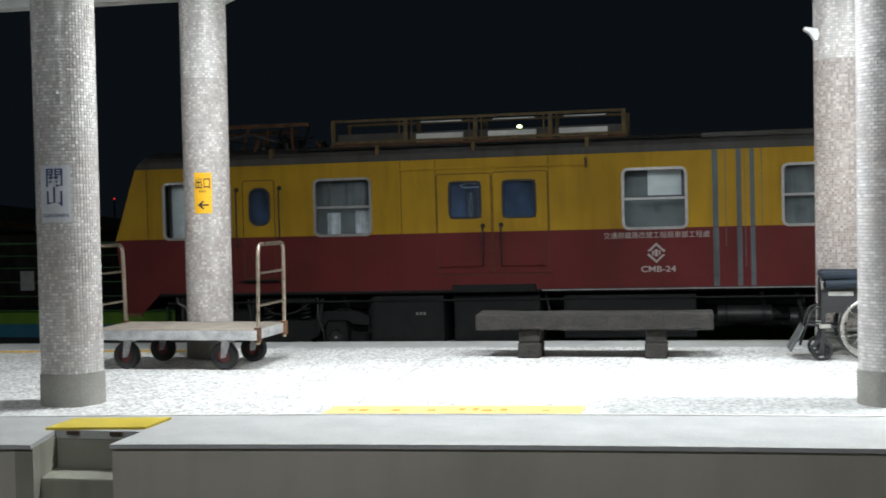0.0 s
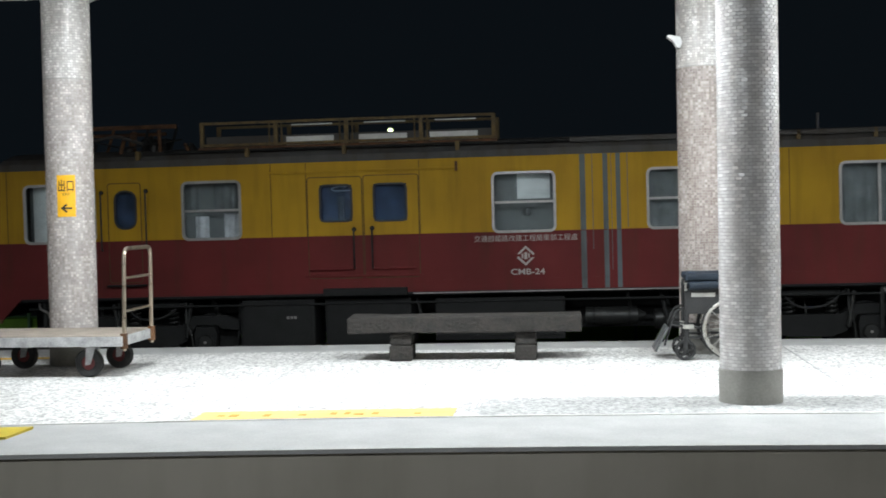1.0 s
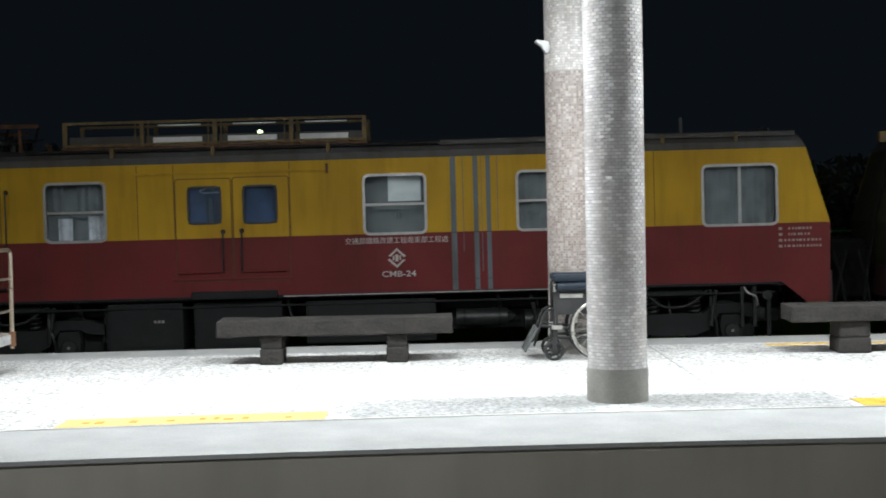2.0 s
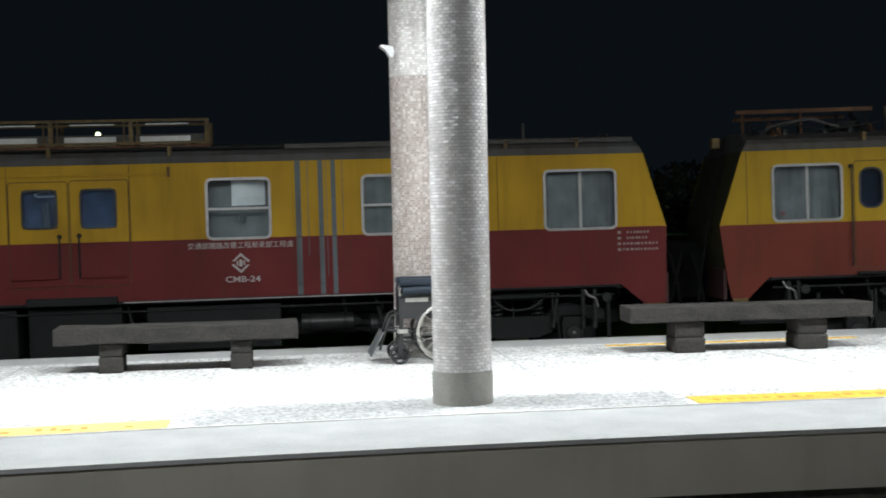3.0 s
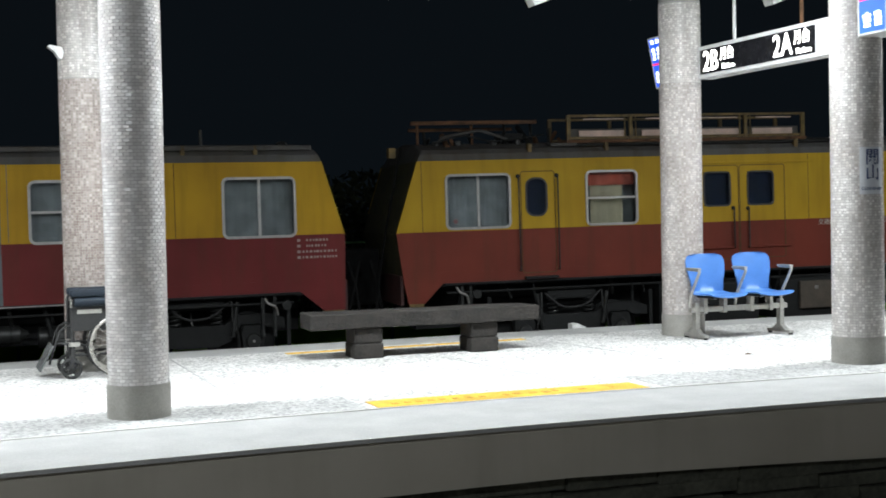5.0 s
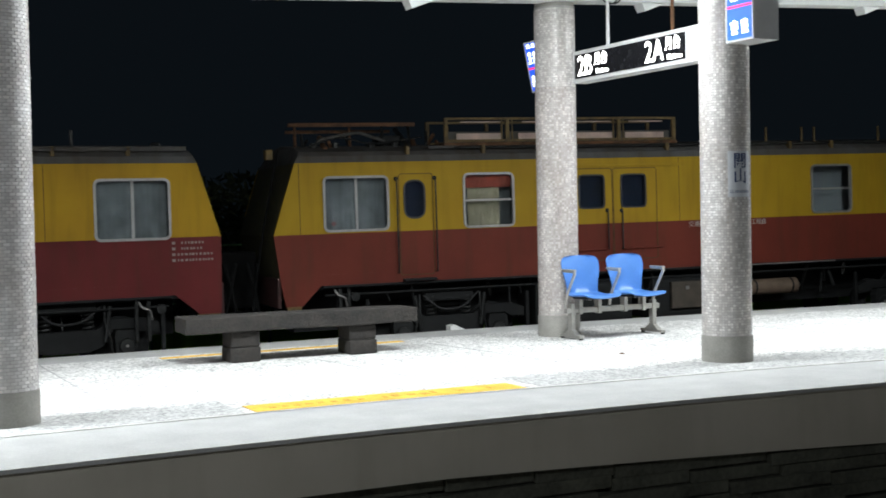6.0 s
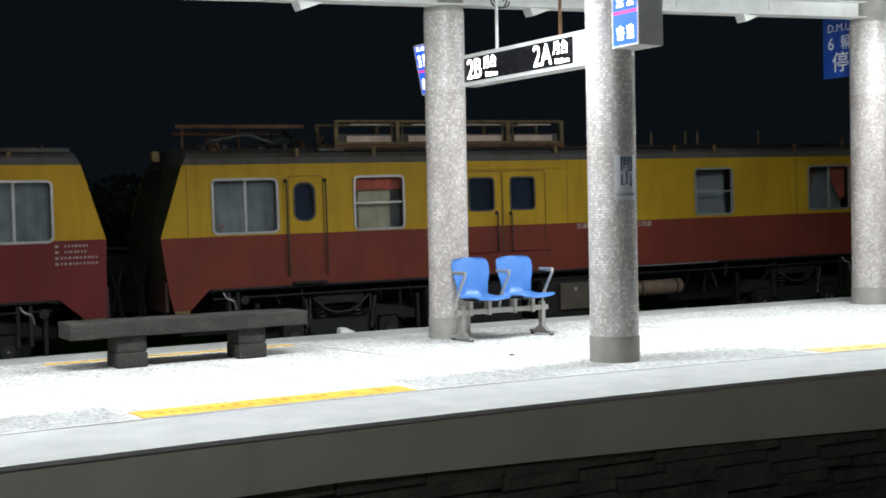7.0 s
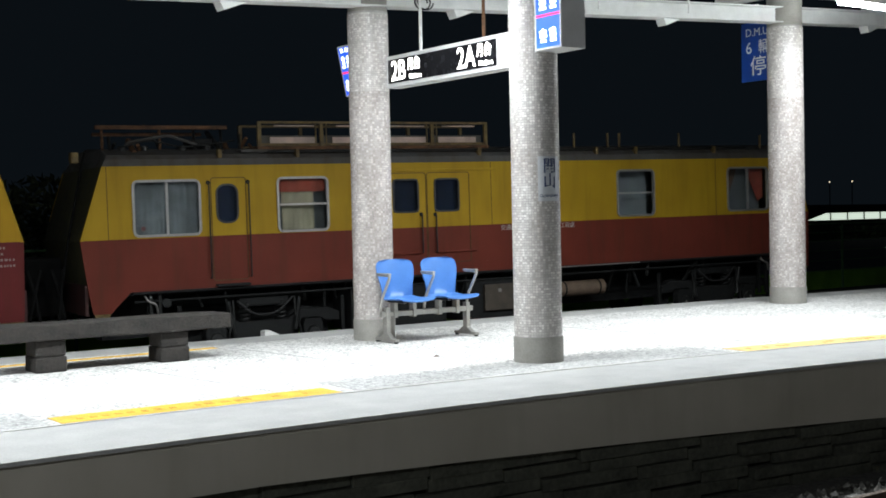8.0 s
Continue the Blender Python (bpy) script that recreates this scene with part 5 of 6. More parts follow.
stone_bench(3.32, 5.82, 12.16, -1.2, 0.470, ((0.47, 0.30), (1.74, 0.30)))


def platform_cart():
    cart = thing("platform_trolley", "grey flatbed luggage trolley with two pipe hoops and rubber wheels", "trolley", pose(-4.93, 11.27, 0, 0, 0, 0))
    part("deck", box(-0.82, 0.82, -0.42, 0.42, 0.345, 0.385, 0.008), "cart_deck", cart, "worn pale deck board")
    part("frame", box(-0.84, 0.84, -0.435, -0.422, 0.285, 0.375, 0.004), "cart_frame", cart, "scuffed grey side rail")
    part("frame", box(-0.84, 0.84, 0.422, 0.435, 0.285, 0.375, 0.004), "cart_frame", cart, "scuffed grey side rail")
    for x in (-0.84, 0.828):
        part("end_rail", box(x, x + 0.012, -0.42, 0.42, 0.285, 0.375, 0.003), "cart_frame", cart)
    for x in (-0.4, 0.0, 0.4):
        part("cross_member", box(x - 0.02, x + 0.02, -0.42, 0.42, 0.29, 0.343), "cart_frame", cart)
    for x, lean in ((0.84, 0.015), (-0.84, -0.015)):
        hoop = part("hoop", tube(((x, -0.37, 0.24), (x + lean, -0.35, 1.17), (x + lean, 0.35, 1.17), (x, 0.37, 0.24)), 0.019, 12, turn=0.09), "cart_pipe", cart, "chromed pipe hoop", smooth=True)
        for z in (0.60, 0.90):
            part("rung", rod((x + lean * 0.6, -0.36, z), (x + lean * 0.6, 0.36, z), 0.012, 8), "cart_pipe", hoop)
        for y in (-0.37, 0.37):
            part("socket", box(x - 0.028, x + 0.028, y - 0.03, y + 0.03, 0.26, 0.40, 0.006), "rust", hoop)
    for x, y in ((-0.50, -0.32), (0.49, -0.32), (0.54, 0.31), (-0.42, 0.31)):
        cs = part("castor", box(x - 0.05, x + 0.05, y - 0.07, y + 0.07, 0.272, 0.290, 0.004), "cart_frame", cart)
        part("tyre", wheel((x, y, 0.13), 0.13, 0.08, rim=0.5), "tyre", cs, "black pneumatic tyre", smooth=True)
        part("hub", rod((x, y - 0.026, 0.13), (x, y + 0.026, 0.13), 0.066, 16), "red_hub", cs, "red steel hub", smooth=True)
        for s in (-1, 1):
            part("fork", slab(((x - 0.01, 0.272), (x + 0.075, 0.272), (x + 0.03, 0.12), (x - 0.02, 0.11)), y + s * 0.047, y + s * 0.056), "cart_frame", cs)
    return cart


platform_cart()


def wheelchair():
    ch = thing("wheelchair", "black wheelchair with navy vinyl, chrome wheel rims, parked by a column", "wheelchair", pose(1.0, 12.06, 0))
    for s in (-1, 1):
        y = s * 0.205
        wl = part("large_wheel", wheel((0.46, y, 0.30), 0.30, 0.028, rim=0.93, segs=40), "tyre", ch, "thin grey tyre", smooth=True)
        part("rim", wheel((0.46, y, 0.30), 0.278, 0.02, rim=0.95, segs=40), "steel", wl, smooth=True)
        part("hand_rim", tube([(0.46 + 0.275 * math.cos(t), y + s * 0.045, 0.30 + 0.275 * math.sin(t)) for t in (2 * math.pi * i / 40 for i in range(41))], 0.010, 8), "steel", wl, "chromed hand rim", smooth=True)
        part("hub", rod((0.46, y - 0.035, 0.30), (0.46, y + 0.035, 0.30), 0.03, 14), "steel", wl)
        for i in range(18):
            t = 2 * math.pi * i / 18
            part("spoke", rod((0.46, y, 0.30), (0.46 + 0.265 * math.cos(t), y, 0.30 + 0.265 * math.sin(t)), 0.003, 5), "steel", wl)
        cs = part("castor", wheel((0.02, y * 0.9, 0.098), 0.098, 0.045, rim=0.74, segs=28), "tyre", ch, smooth=True)
        part("castor_hub", rod((0.02, y * 0.9 - 0.018, 0.098), (0.02, y * 0.9 + 0.018, 0.098), 0.03, 12), "black", cs)
        for i in range(6):
            t = math.pi * i / 3
            part("castor_spoke", rod((0.02, y * 0.9, 0.098), (0.02 + 0.076 * math.cos(t), y * 0.9, 0.098 + 0.076 * math.sin(t)), 0.009, 6), "black", cs)
        part("castor_fork", box(0.005, 0.045, y * 0.9 - 0.028, y * 0.9 + 0.028, 0.09, 0.22, 0.006), "black", cs)
        fr = part("side_frame", tube(((0.03, y * 0.92, 0.20), (0.03, y * 0.92, 0.76), (0.50, y * 0.92, 0.76), (0.50, y * 0.92, 0.22), (0.03, y * 0.92, 0.22)), 0.013, 8, turn=0.05), "black", ch, "black tubular frame", smooth=True)
        part("upright", rod((0.52, y * 0.92, 0.3), (0.58, y * 0.92, 0.90), 0.012, 8), "black", fr)
        part("push_handle", rod((0.575, y * 0.92, 0.89), (0.70, y * 0.92, 0.90), 0.016, 8), "black", fr)
        part("arm_pad", box(0.02, 0.47, y - 0.04, y + 0.04, 0.755, 0.825, 0.026), "vinyl", fr, "padded armrest")
        part("cushion_roll", rod((0.06, y * 1.06, 0.705), (0.47, y * 1.06, 0.715), 0.042, 14), "vinyl", fr, "rolled navy cover", smooth=True)
        part("chrome_stub", rod((0.03, y * 1.05, 0.66), (0.03, y * 1.05, 0.735), 0.014, 10), "steel", fr, "chromed post end")
        part("fork_stem", rod((0.035, y * 0.95, 0.20), (0.035, y * 0.95, 0.44), 0.022, 10), "black", fr)
        part("clamp", box(0.0, 0.10, y * 0.95 - 0.03, y * 0.95 + 0.03, 0.30, 0.34, 0.008), "chair_steel", fr, "grey frame clamp")
        part("cross_tube", rod((-0.10, y * 0.85, 0.335), (0.22, y * 0.85, 0.30), 0.012, 8), "black", fr)
        part("skirt_guard", box(0.03, 0.47, y * 0.98 - 0.004, y * 0.98 + 0.004, 0.44, 0.70, 0.002), "black", fr, "black side panel")
        ft = part("leg_hanger", tube(((0.03, y * 0.8, 0.50), (-0.06, y * 0.8, 0.47), (-0.15, y * 0.8, 0.22), (-0.17, y * 0.8, 0.14)), 0.011, 8, turn=0.05), "black", ch, smooth=True)
        fp = box(-0.13, 0.13, -0.10, 0.10, -0.009, 0.009, 0.005)
        bmesh.ops.transform(fp, matrix=pose(-0.20, y * 0.6, 0.20, 0, -62, 0), verts=fp.verts)
        part("footplate", fp, "foot_grey", ft, "grey folding footplate")
        part("label_plate", box(0.08, 0.30, y + s * 0.006, y + s * 0.008, 0.60, 0.64), "chair_steel", fr, "pale printed strip")
    part("seat", box(0.05, 0.47, -0.18, 0.18, 0.46, 0.49, 0.012), "vinyl", ch, "navy vinyl seat sling")
    part("cushion", box(0.05, 0.45, -0.17, 0.17, 0.665, 0.73, 0.025), "vinyl", ch, "folded navy cushion")
    part("backrest", box(0.53, 0.56, -0.18, 0.18, 0.46, 0.88, 0.01), "vinyl", ch, "navy vinyl backrest")
    for s in (-1, 1):
        part("cross_brace", rod((0.25, -0.18 * s, 0.20), (0.25, 0.18 * s, 0.45), 0.011, 8), "steel", ch)
    return ch


wheelchair()


def shell():
    """A one-piece moulded seat: pan rolling up into a waisted back."""
    prof = [(-0.46, 0.475), (-0.44, 0.492), (-0.36, 0.497), (-0.24, 0.487), (-0.12, 0.48), (-0.05, 0.488), (0.0, 0.52), (0.025, 0.58), (0.035, 0.66), (0.045, 0.74), (0.06, 0.82), (0.075, 0.875), (0.085, 0.91), (0.092, 0.932), (0.096, 0.945)]
    half = [0.215, 0.248, 0.262, 0.260, 0.248, 0.232, 0.216, 0.210, 0.222, 0.244, 0.257, 0.255, 0.240, 0.205, 0.14]
    bm = bmesh.new()
    rows = []
    n = 12
    for (y, z), h in zip(prof, half):
        row = []
        for i in range(n + 1):
            s = -1 + 2 * i / n
            dish = 0.03 * s * s
            up = z + (dish * 0.7 if z < 0.52 else 0)
            row.append(bm.verts.new((s * h, y - (dish * 1.3 if z > 0.52 else 0), up)))
        rows.append(row)
    for a, b in zip(rows, rows[1:]):
        for i in range(n):
            bm.faces.new((a[i], a[i + 1], b[i + 1], b[i]))
    r = bmesh.ops.extrude_face_region(bm, geom=bm.faces[:])
    bmesh.ops.translate(bm, vec=(0, 0.012, -0.010), verts=[v for v in r["geom"] if isinstance(v, bmesh.types.BMVert)])
    return bm


def beam_seats():
    st = thing("beam_seating", "two blue plastic shell seats on a grey metal beam", "seat bench", pose(7.80, 12.02, 0))
    part("beam", box(-0.10, 1.20, -0.14, -0.08, 0.295, 0.355, 0.008), "chair_steel", st, "grey steel beam")
    for x in (0.215, 0.84):
        s = part("seat", shell(), "blue_seat", st, "glossy blue moulded seat shell", smooth=True)
        s.location = (x - 0.02, -0.01, 0)
        for dx in (-0.13, 0.13):
            br = slab(((x + dx - 0.022, 0.28), (x + dx + 0.022, 0.28), (x + dx + 0.022, 0.45), (x + dx - 0.022, 0.45)), -0.155, -0.065)
            br = slab(((x + dx - 0.016, 0.45), (x + dx + 0.016, 0.45), (x + dx + 0.016, 0.468), (x + dx - 0.016, 0.468)), -0.34, -0.05, br)
            part("seat_bracket", br, "chair_steel", s, "cast bracket clamped on the beam").location = (-x + 0.02, 0.01, 0)
        part("under_pan", box(x - 0.17, x + 0.17, -0.36, -0.03, 0.455, 0.474, 0.008), "black", s, "dark plate under the shell").location = (-x + 0.02, 0.01, 0)
    for x in (-0.10, 0.51, 1.13):
        part("armrest", tube(((x, -0.10, 0.36), (x, -0.13, 0.48), (x, -0.33, 0.775), (x, -0.08, 0.78)), 0.017, 10, turn=0.05), "chair_steel", st, "grey metal armrest", smooth=True)
        part("arm_cap", box(x - 0.024, x + 0.024, -0.32, -0.07, 0.775, 0.80, 0.01), "chair_steel", st)
    for x in (-0.02, 1.12):
        leg = part("leg", slab(((x - 0.026, 0.05), (x + 0.026, 0.05), (x + 0.024, 0.40), (x - 0.024, 0.40)), -0.15, -0.075), "chair_steel", st, "pedestal leg")
        part("foot", slab(((x - 0.03, 0.02), (x + 0.03, 0.02), (x + 0.025, 0.05), (x - 0.025, 0.05)), -0.32, 0.10), "chair_steel", leg)
        sp2 = prism(((x - 0.028, -0.24), (x + 0.028, -0.24), (x + 0.028, 0.02), (x - 0.028, 0.02)), 0.05, 0.11)
        for v in sp2.verts:
            if v.co.z > 0.1:
                v.co.y = -0.11 + (v.co.y + 0.11) * 0.3
        part("gusset", sp2, "chair_steel", leg)
        for y in (-0.30, 0.08):
            part("glide", rod((x, y, 0.0), (x, y, 0.022), 0.024, 12), "black", leg, "black rubber glide")
    return st


beam_seats()


# ---------------------------------------------------------------- signs
def wrap(ob, r, z):
    """Bend a flat mesh that stands in xy onto a cylinder about the local z axis, facing -y."""
    for v in ob.data.vertices:
        x, y, d = v.co
        t = x / r
        v.co = Vector(((r + d) * math.sin(t), -(r + d) * math.cos(t), z + y))


def plate_bm(w, h):
    bm = bmesh.new()
    n = 10
    lo = [bm.verts.new((-w / 2 + w * i / n, -h / 2, 0)) for i in range(n + 1)]
    hi = [bm.verts.new((-w / 2 + w * i / n, h / 2, 0)) for i in range(n + 1)]
    for i in range(n):
        bm.faces.new((lo[i], lo[i + 1], hi[i + 1], hi[i]))
    r = bmesh.ops.extrude_face_region(bm, geom=bm.faces[:])
    bmesh.ops.translate(bm, vec=(0, 0, -0.003), verts=[v for v in r["geom"] if isinstance(v, bmesh.types.BMVert)])
    return bm


def column_sign(x, y, r, side, z0, z1, w, back, label, rows, arrow=False):
    """A thin plate bent round a column. side: degrees by which it is turned to the viewer's right."""
    yaw = math.degrees(math.atan2(-x, y)) + side
    sg = thing("column_sign", label, "sign", pose(x, y, 0, 0, 0, yaw), group="column signs")
    p = part("plate", plate_bm(w, z1 - z0), back, sg)
    wrap(p, r + 0.005, (z0 + z1) / 2)
    for text, size, up, ink, stretch in rows:
        t = lettering("lettering", text, ink, sg, Matrix.Identity(4), size, depth=0.0008, bold=0.0016 if size > 0.06 else 0.0)
        for v in t.data.vertices:
            v.co.x *= stretch
        t.matrix_local = Matrix.Identity(4)
        for v in t.data.vertices:
            v.co.y += up
        wrap(t, r + 0.0068, (z0 + z1) / 2)
    if arrow:
        bm = bmesh.new()
        pts = ((-0.055, 0.0), (0.0, 0.045), (0.012, 0.03), (-0.018, 0.008), (0.055, 0.008), (0.055, -0.010), (-0.018, -0.010), (0.012, -0.032), (0.0, -0.047))
        a = [bm.verts.new((px, py - 0.12, 0.0)) for px, py in pts]
        bm.faces.new(a)
        bmesh.ops.triangulate(bm, faces=bm.faces[:])
        rr = bmesh.ops.extrude_face_region(bm, geom=bm.faces[:])
        bmesh.ops.translate(bm, vec=(0, 0, 0.001), verts=[v for v in rr["geom"] if isinstance(v, bmesh.types.BMVert)])
        ar = part("arrow", bm, "ink_black", sg, "black arrow")
        wrap(ar, r + 0.0068, (z0 + z1) / 2)
    return sg


STATION = (("關", 0.155, 0.115, "ink_blue", 1.0), ("山", 0.155, -0.03, "ink_blue", 1.0), ("GUANSHAN", 0.042, -0.165, "ink_blue", 0.95))
cx, cy, cr = NEAR_COLS[0]
column_sign(cx, cy, cr, -24, 1.42, 1.85, 0.25, "sign_white", "pale station name plate with blue characters on a column", STATION)
cx, cy, cr = NEAR_COLS[2]
column_sign(cx, cy, cr, 36, 1.56, 1.99, 0.25, "sign_white", "pale station name plate with blue characters on a tiled column", STATION)
cx, cy, cr = FAR_COLS[0]
column_sign(cx, cy, cr, -10, 1.47, 1.88, 0.18, "sign_yellow", "yellow exit sign with black characters and arrow on a column",
            (("出口", 0.125, 0.09, "ink_black", 0.66), ("EXIT", 0.035, 0.015, "ink_black", 1.0)), arrow=True)


def hanging_sign():
    sg = thing("hanging_sign", "lit black platform number sign in a white case, hung from rods", "sign", pose(7.95, 0, 0))
    part("case", box(-0.02, 0.16, 9.72, 12.02, 2.92, 3.28, 0.008), "sign_case", sg, "white enamelled case")
    face = part("face", box(-0.026, -0.021, 9.98, 11.98, 2.965, 3.235), "sign_black", sg, "black acrylic face")
    for y in (10.30, 11.45):
        part("rod", rod((0.07, y, 3.27), (0.07, y, 4.60), 0.018, 10), "white_paint" if y > 11 else "rust", sg, "hanger rod")
    for y, num in ((11.77, "2B"), (10.49, "2A")):
        lettering("number", num, "glow_white", face, pose(-0.029, y, 3.09, 90, 0, -90), 0.32, "glowing white number", depth=0.001, stretch=0.86)
        lettering("lettering", "月台", "glow_white", face, pose(-0.029, y - 0.31, 3.14, 90, 0, -90), 0.15, depth=0.001, stretch=0.86)
        lettering("lettering", "Platform", "glow_white", face, pose(-0.029, y - 0.34, 3.01, 90, 0, -90), 0.075, depth=0.001, stretch=0.9)


hanging_sign()


def ring_x(y0, y1, z0, z1, b):
    """A flat rectangular rim facing -x."""
    bm = box(-0.011, -0.001, y0 - b, y0, z0 - b, z1 + b)
    bm = box(-0.011, -0.001, y1, y1 + b, z0 - b, z1 + b, 0, bm)
    bm = box(-0.011, -0.001, y0, y1, z0 - b, z0, 0, bm)
    return box(-0.011, -0.001, y0, y1, z1, z1 + b, 0, bm)


def light_box(x, y, w, depth, z0, z1, label, tilt=0):
    sg = thing("light_box_sign", label, "sign", pose(x, y, z1) @ pose(0, 0, 0, 0, -tilt, 0) @ pose(0, 0, -z1), group="blue light boxes")
    part("case", box(0.0, depth, 0.0, w, z0, z1, 0.006), "sign_case", sg, "grey metal case")
    f = part("face", box(-0.006, -0.001, 0.02, w - 0.02, z0 + 0.02, z1 - 0.02), "glow_blue", sg, "lit blue panel")
    zs = z0 + 0.02 + (z1 - z0) * 0.42
    part("red_line", box(-0.009, -0.0065, 0.02, w - 0.02, zs, zs + 0.022), "glow_red", f, "lit red line")
    rb = random.Random(int(100 * y))
    for z, h in ((z0 + 0.07, 0.13), (zs + 0.065, 0.14), (zs + 0.25, min(0.14, z1 - 0.03 - zs - 0.25))):
        for yy in (0.31, 0.69):
            for k in range(3):
                part("white_bar", box(-0.009, -0.0065, w * (yy - rb.uniform(0.08, 0.14)), w * (yy + rb.uniform(0.08, 0.14)), z + h * k / 3, z + h * (k + rb.uniform(0.55, 0.8)) / 3), "glow_text", f, "lit white character stroke")
            part("white_bar", box(-0.0085, -0.0065, w * (yy - 0.03), w * (yy + 0.03), z, z + h), "glow_text", f, "lit white character stroke")
    part("face_rim", ring_x(0.02, w - 0.02, z0 + 0.02, z1 - 0.02, 0.016), "sign_white", f, "pale rim of the panel")
    if not tilt:
        part("arm", box(depth * 0.3, depth * 0.3 + 0.04, w * 0.4, w * 0.4 + 0.04, z1, z1 + 0.7), "white_paint", sg)
    return sg


light_box(7.71, 8.72, 0.38, 0.29, 2.985, 3.68, "lit blue direction sign box fixed before a tiled column")
light_box(7.71, 12.46, 0.28, 0.22, 2.87, 3.47, "lit blue direction sign box fixed behind a tiled column", 11)

stop = thing("stop_board", "blue enamel stopping board with white characters hung beside a column", "sign", pose(15.30, 12.78, 0))
part("board", box(0, 0.02, -0.36, 0.31, 3.42, 4.33, 0.004), "sign_blue", stop)
lettering("lettering", "D.M.U.", "ink_bright", stop, pose(-0.002, -0.02, 4.17, 90, 0, -90), 0.17, depth=0.001)
lettering("lettering", "6", "ink_bright", stop, pose(-0.002, 0.16, 3.93, 90, 0, -90), 0.26, depth=0.001)
lettering("lettering", "輛", "ink_bright", stop, pose(-0.002, -0.14, 3.93, 90, 0, -90), 0.24, depth=0.001)
lettering("lettering", "停", "ink_bright", stop, pose(-0.002, -0.02, 3.63, 90, 0, -90), 0.33, depth=0.001)
part("hanger", box(0.0, 0.02, -0.03, 0.03, 4.33, 4.6), "white_paint", stop)

# loudspeaker on the back column
sp = thing("loudspeaker", "small white horn loudspeaker fixed high on a column", "loudspeaker", pose(1.03, 12.50, 3.07))
part("horn", slab(((-0.10, 0.055), (-0.085, 0.07), (0.03, 0.05), (0.05, 0.0), (0.03, -0.06), (0.0, -0.055), (-0.04, 0.01)), -0.07, 0.05), "sign_case", sp, "wedge-shaped white horn")
part("bracket", rod((0.07, 0.02, 0.0), (0.13, 0.06, 0.0), 0.014, 8), "chair_steel", sp)

# bits on the ground
chip = thing("floor_litter", "small dark leaf lying on the pale platform floor", "litter", pose(7.36, 10.35, 0.001))
part("leaf", slab(((-0.03, 0.0), (0.0, 0.012), (0.035, 0.006), (0.02, 0.0)), -0.015, 0.02), "rust", chip)
mark = thing("track_marker", "small white concrete marker beside the track", "marker", pose(7.50, 14.25, 0))
part("stone", slab(((-0.10, -1.09), (0.12, -1.09), (0.11, -0.04), (-0.02, 0.02), (-0.09, 0.01)), -0.06, 0.06), "panel_white", mark)

gravel = thing("gravel", "loose grey ballast stones beside the platform foot", "gravel", pose(0, 0, 0), kind="stuff")
bm = bmesh.new()
rg = random.Random(21)
for i in range(1400):
    x = rg.uniform(5.5, 15.0)
    y = near_edge(x) - 0.35 - abs(rg.gauss(0, 0.7))
    s = rg.uniform(0.02, 0.045)
    one = [Vector((rg.uniform(-1, 1), rg.uniform(-1, 1), rg.uniform(-0.7, 0.7))).normalized() * s * rg.uniform(0.7, 1.2) for _ in range(6)]
    c = Vector((x, y, -1.08 + s * 0.4 + rg.uniform(0, 0.03)))
    vs = [bm.verts.new(c + p) for p in (Vector((s, 0, 0)), Vector((-s * 0.9, 0, 0)), Vector((0, s * 0.8, 0)), Vector((0, -s, 0)), Vector((0.2 * s, 0, s * 0.8)), Vector((0, 0.1 * s, -s)))]
    for k, v in enumerate(vs):
        v.co += one[k] * 0.3
    for a, b in ((0, 2), (2, 1), (1, 3), (3, 0)):
        bm.faces.new((vs[a], vs[b], vs[4]))
        bm.faces.new((vs[b], vs[a], vs[5]))
part("stones", bm, "ballast", gravel)

# ---------------------------------------------------------------- background
fence = thing("fence", "green wire fence along the far side of the tracks", "fence", kind="structure")
for i in range(34):
    x = -45 + 2.42 * i + 0.15
    part("post", box(x - 0.03, x + 0.03, 23.97, 24.03, -1.09, 0.94, 0.006), "fence_green", fence)
for z in (0.92, 0.66, 0.40, 0.10, -0.20, -0.50):
    part("wire", rod((-46, 24.0, z), (38, 24.0, z), 0.024 if z > 0.8 else 0.013, 6), "fence_green", fence)
part("verge", box(-46, 60, 24.1, 24.5, -1.09, -0.55, 0.02), "wall_green", fence, "low green painted kerb wall")
part("blue_band", box(-46, -9.0, 24.06, 24.098, -1.085, -0.80), "wall_blue", fence, "blue painted band")
notice = thing("notice", "small white notice tied to the wire fence", "notice", pose(-14.12, 23.94, 0))
part("sheet", box(-0.16, 0.16, 0, 0.006, -0.07, 0.34), "panel_white", notice)

shed = thing("far_building", "low distant building with a white wall that glows as if floodlit", "building", pose(79.0, 60.0, 0))
part("base_wall", box(-3, 12.2, -0.1, 5, -1.1, 0.40), "old_wall", shed)
# the wall emits its own light; no lamp shines on it
part("wall", box(0, 12, 0, 5, 0.41, 0.96), glow("self_lit_wall", (0.85, 1.0, 0.85), 0.75), shed, "white wall that glows as if floodlit")
part("roof", slab(((-3.2, 0.2), (-1.6, 1.6), (13, 1.5), (13, 0.95), (0, 0.95)), -0.4, 5.4), "under_lit", shed, "dark roof")
for i in range(5):
    part("mullion", box(1.0 + 2.1 * i, 1.15 + 2.1 * i, -0.03, -0.005, 0.42, 0.95), "old_wall", shed)
hedge = thing("hedge", "dark clipped shrubs before the distant building", "hedge", pose(0, 0, 0), kind="stuff")
bm = bmesh.new()
rg = random.Random(3)
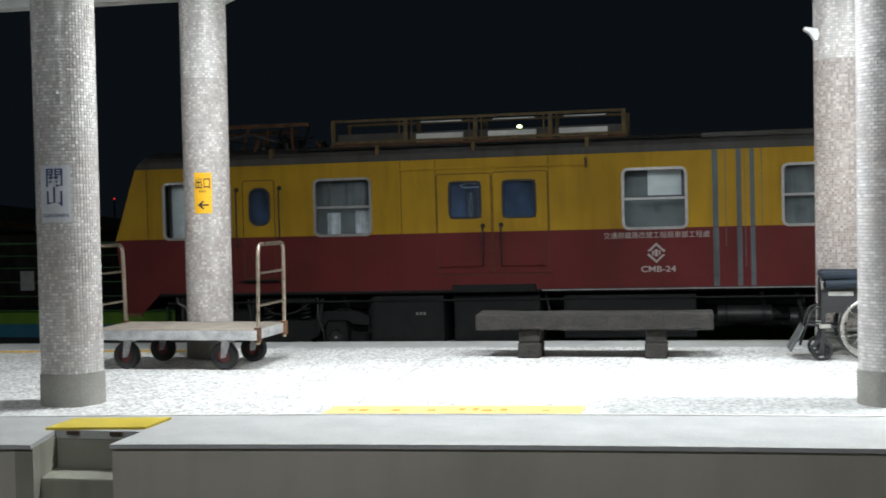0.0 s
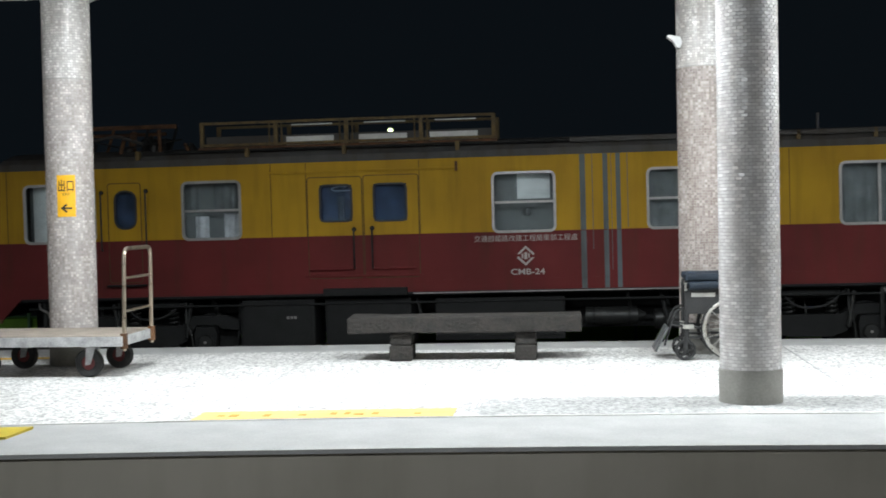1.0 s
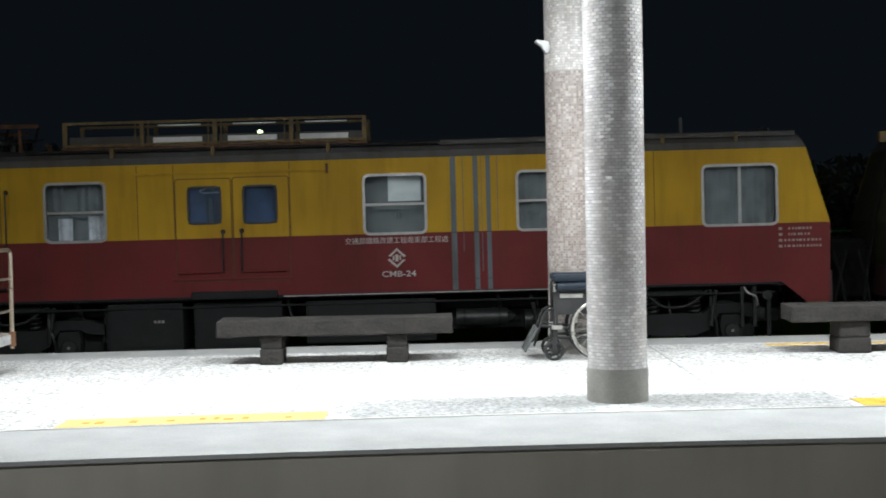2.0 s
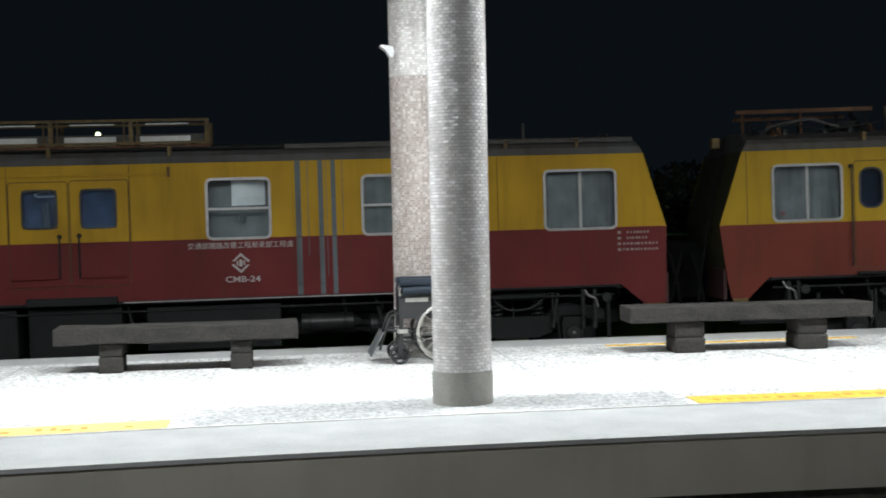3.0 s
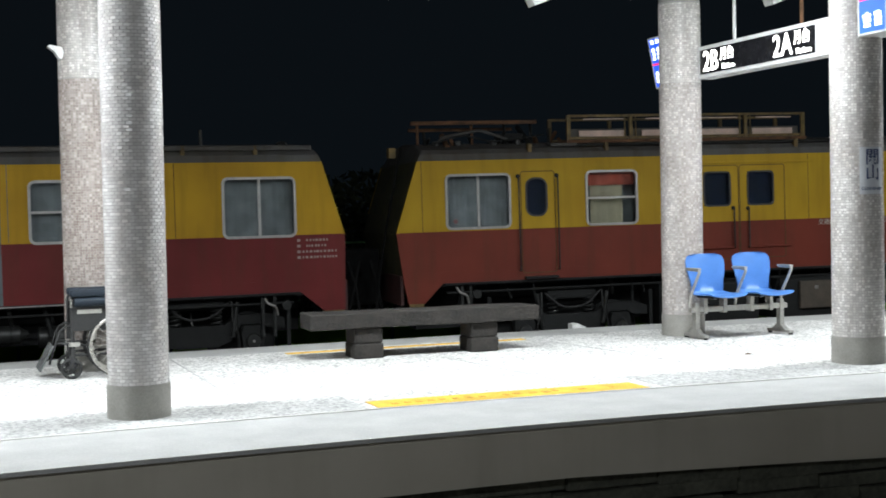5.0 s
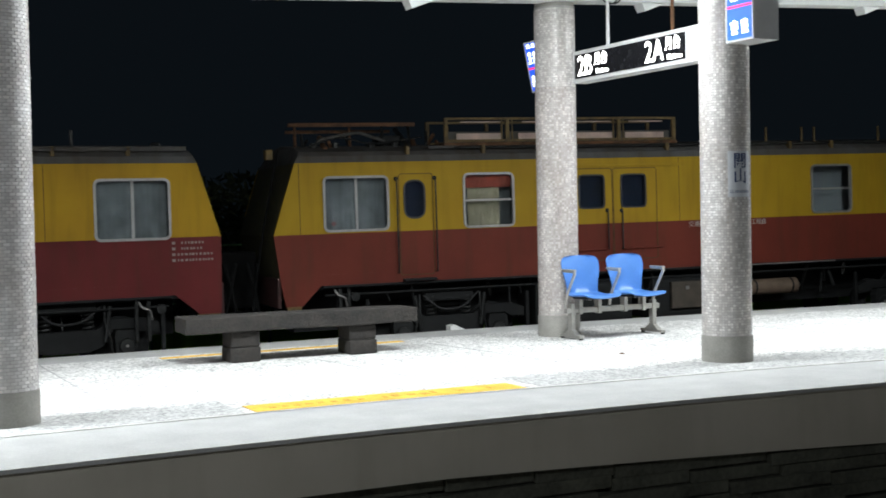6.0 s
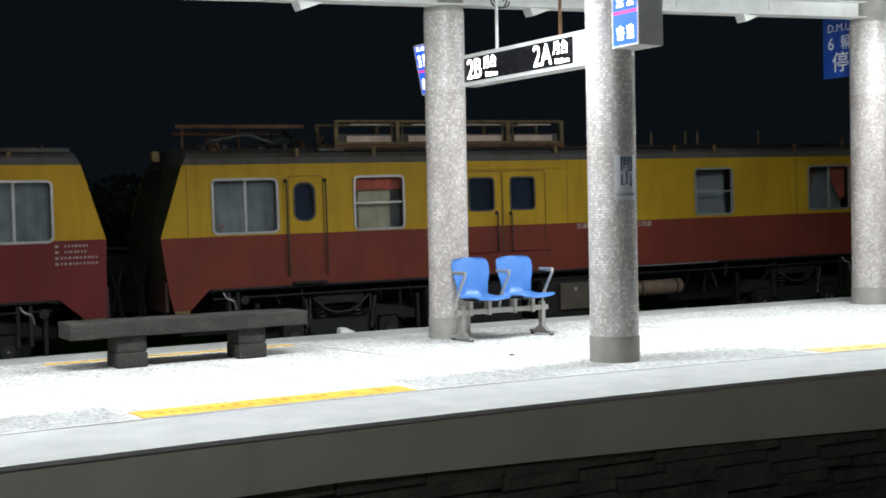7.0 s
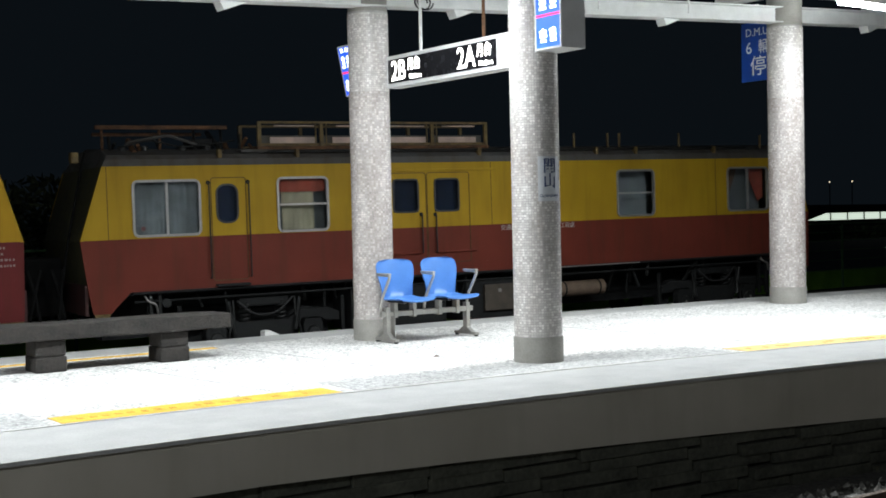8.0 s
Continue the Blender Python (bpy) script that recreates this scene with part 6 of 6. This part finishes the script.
for i in range(1500):
    p = Vector((rg.uniform(62, 92), rg.uniform(57, 58.5), -1.1))
    p.z += rg.uniform(0, 1.3) * (0.8 + 0.25 * noise.noise(Vector((p.x * 0.6, 0, 0))))
    d = Vector((rg.uniform(-1, 1), rg.uniform(-1, 1), rg.uniform(-1, 1))).normalized() * 0.16
    e = d.orthogonal().normalized() * 0.08
    bm.faces.new([bm.verts.new(p + q) for q in (d, e, -d, -e)])
part("leaves", bm, "grass", hedge)
# shrubs added to cover the sky in the gap and keep it dark
shrubs = thing("shrubs", "dark shrubs added behind the gap between the rail cars", "shrubs", pose(0, 0, 0), kind="stuff")
bm = bmesh.new()
rg = random.Random(12)
for i in range(5200):
    p = Vector((rg.uniform(5.0, 13.5), rg.uniform(25.5, 27.5), -1.1))
    p.z += 3.75 * rg.random() ** 0.8 * (0.84 + 0.22 * noise.noise(Vector((p.x * 0.8, p.y * 0.5, 0))))
    d = Vector((rg.uniform(-1, 1), rg.uniform(-1, 1), rg.uniform(-1, 1))).normalized() * rg.uniform(0.10, 0.2)
    e = d.orthogonal().normalized() * 0.075
    bm.faces.new([bm.verts.new(p + q) for q in (d, e, -d, -e)])
part("leaves", bm, "shrub", shrubs)
for x in (5.9, 7.2, 8.6, 10.1, 11.8, 13.0):
    st = tube(((x, 26.5, -1.1), (x + 0.1, 26.4, 0.2), (x - 0.15, 26.5, 1.5)), 0.05, 7, turn=0.3)
    part("stem", st, "under", shrubs)
for x, z, c in ((80.7, 3.35, (1.0, 0.85, 0.6)), (83.5, 3.38, (1.0, 0.85, 0.6)), (-30.25, 2.41, (1.0, 0.03, 0.03))):
    lp = thing("distant_lamp", "tiny distant night lamp on a thin pole", "lamp", pose(x, 60.5 if x > 0 else 60, 0), group="distant lamps")
    part("pole", rod((0, 0, -1.09), (0, 0, z - 0.08), 0.04, 6), "under", lp)
    part("bulb", wheel((0, 0, z), 0.045, 0.06, rim=0.2, segs=10), glow("distant_bulb", c, 1.6 if x > 0 else 0.8), lp, "glowing bulb")
house = thing("far_house", "dim distant house with a pale sloping roof", "house", pose(-22.5, 33.0, 0))
part("wall", box(-6, 4.0, 0, 6, -1.1, 1.0), "old_wall", house)
part("roof", slab(((-7, 2.6), (4.8, 1.15), (4.8, 1.0), (-7, 2.2)), -0.6, 6.6), "rust_pipe", house, "faded ochre roof")
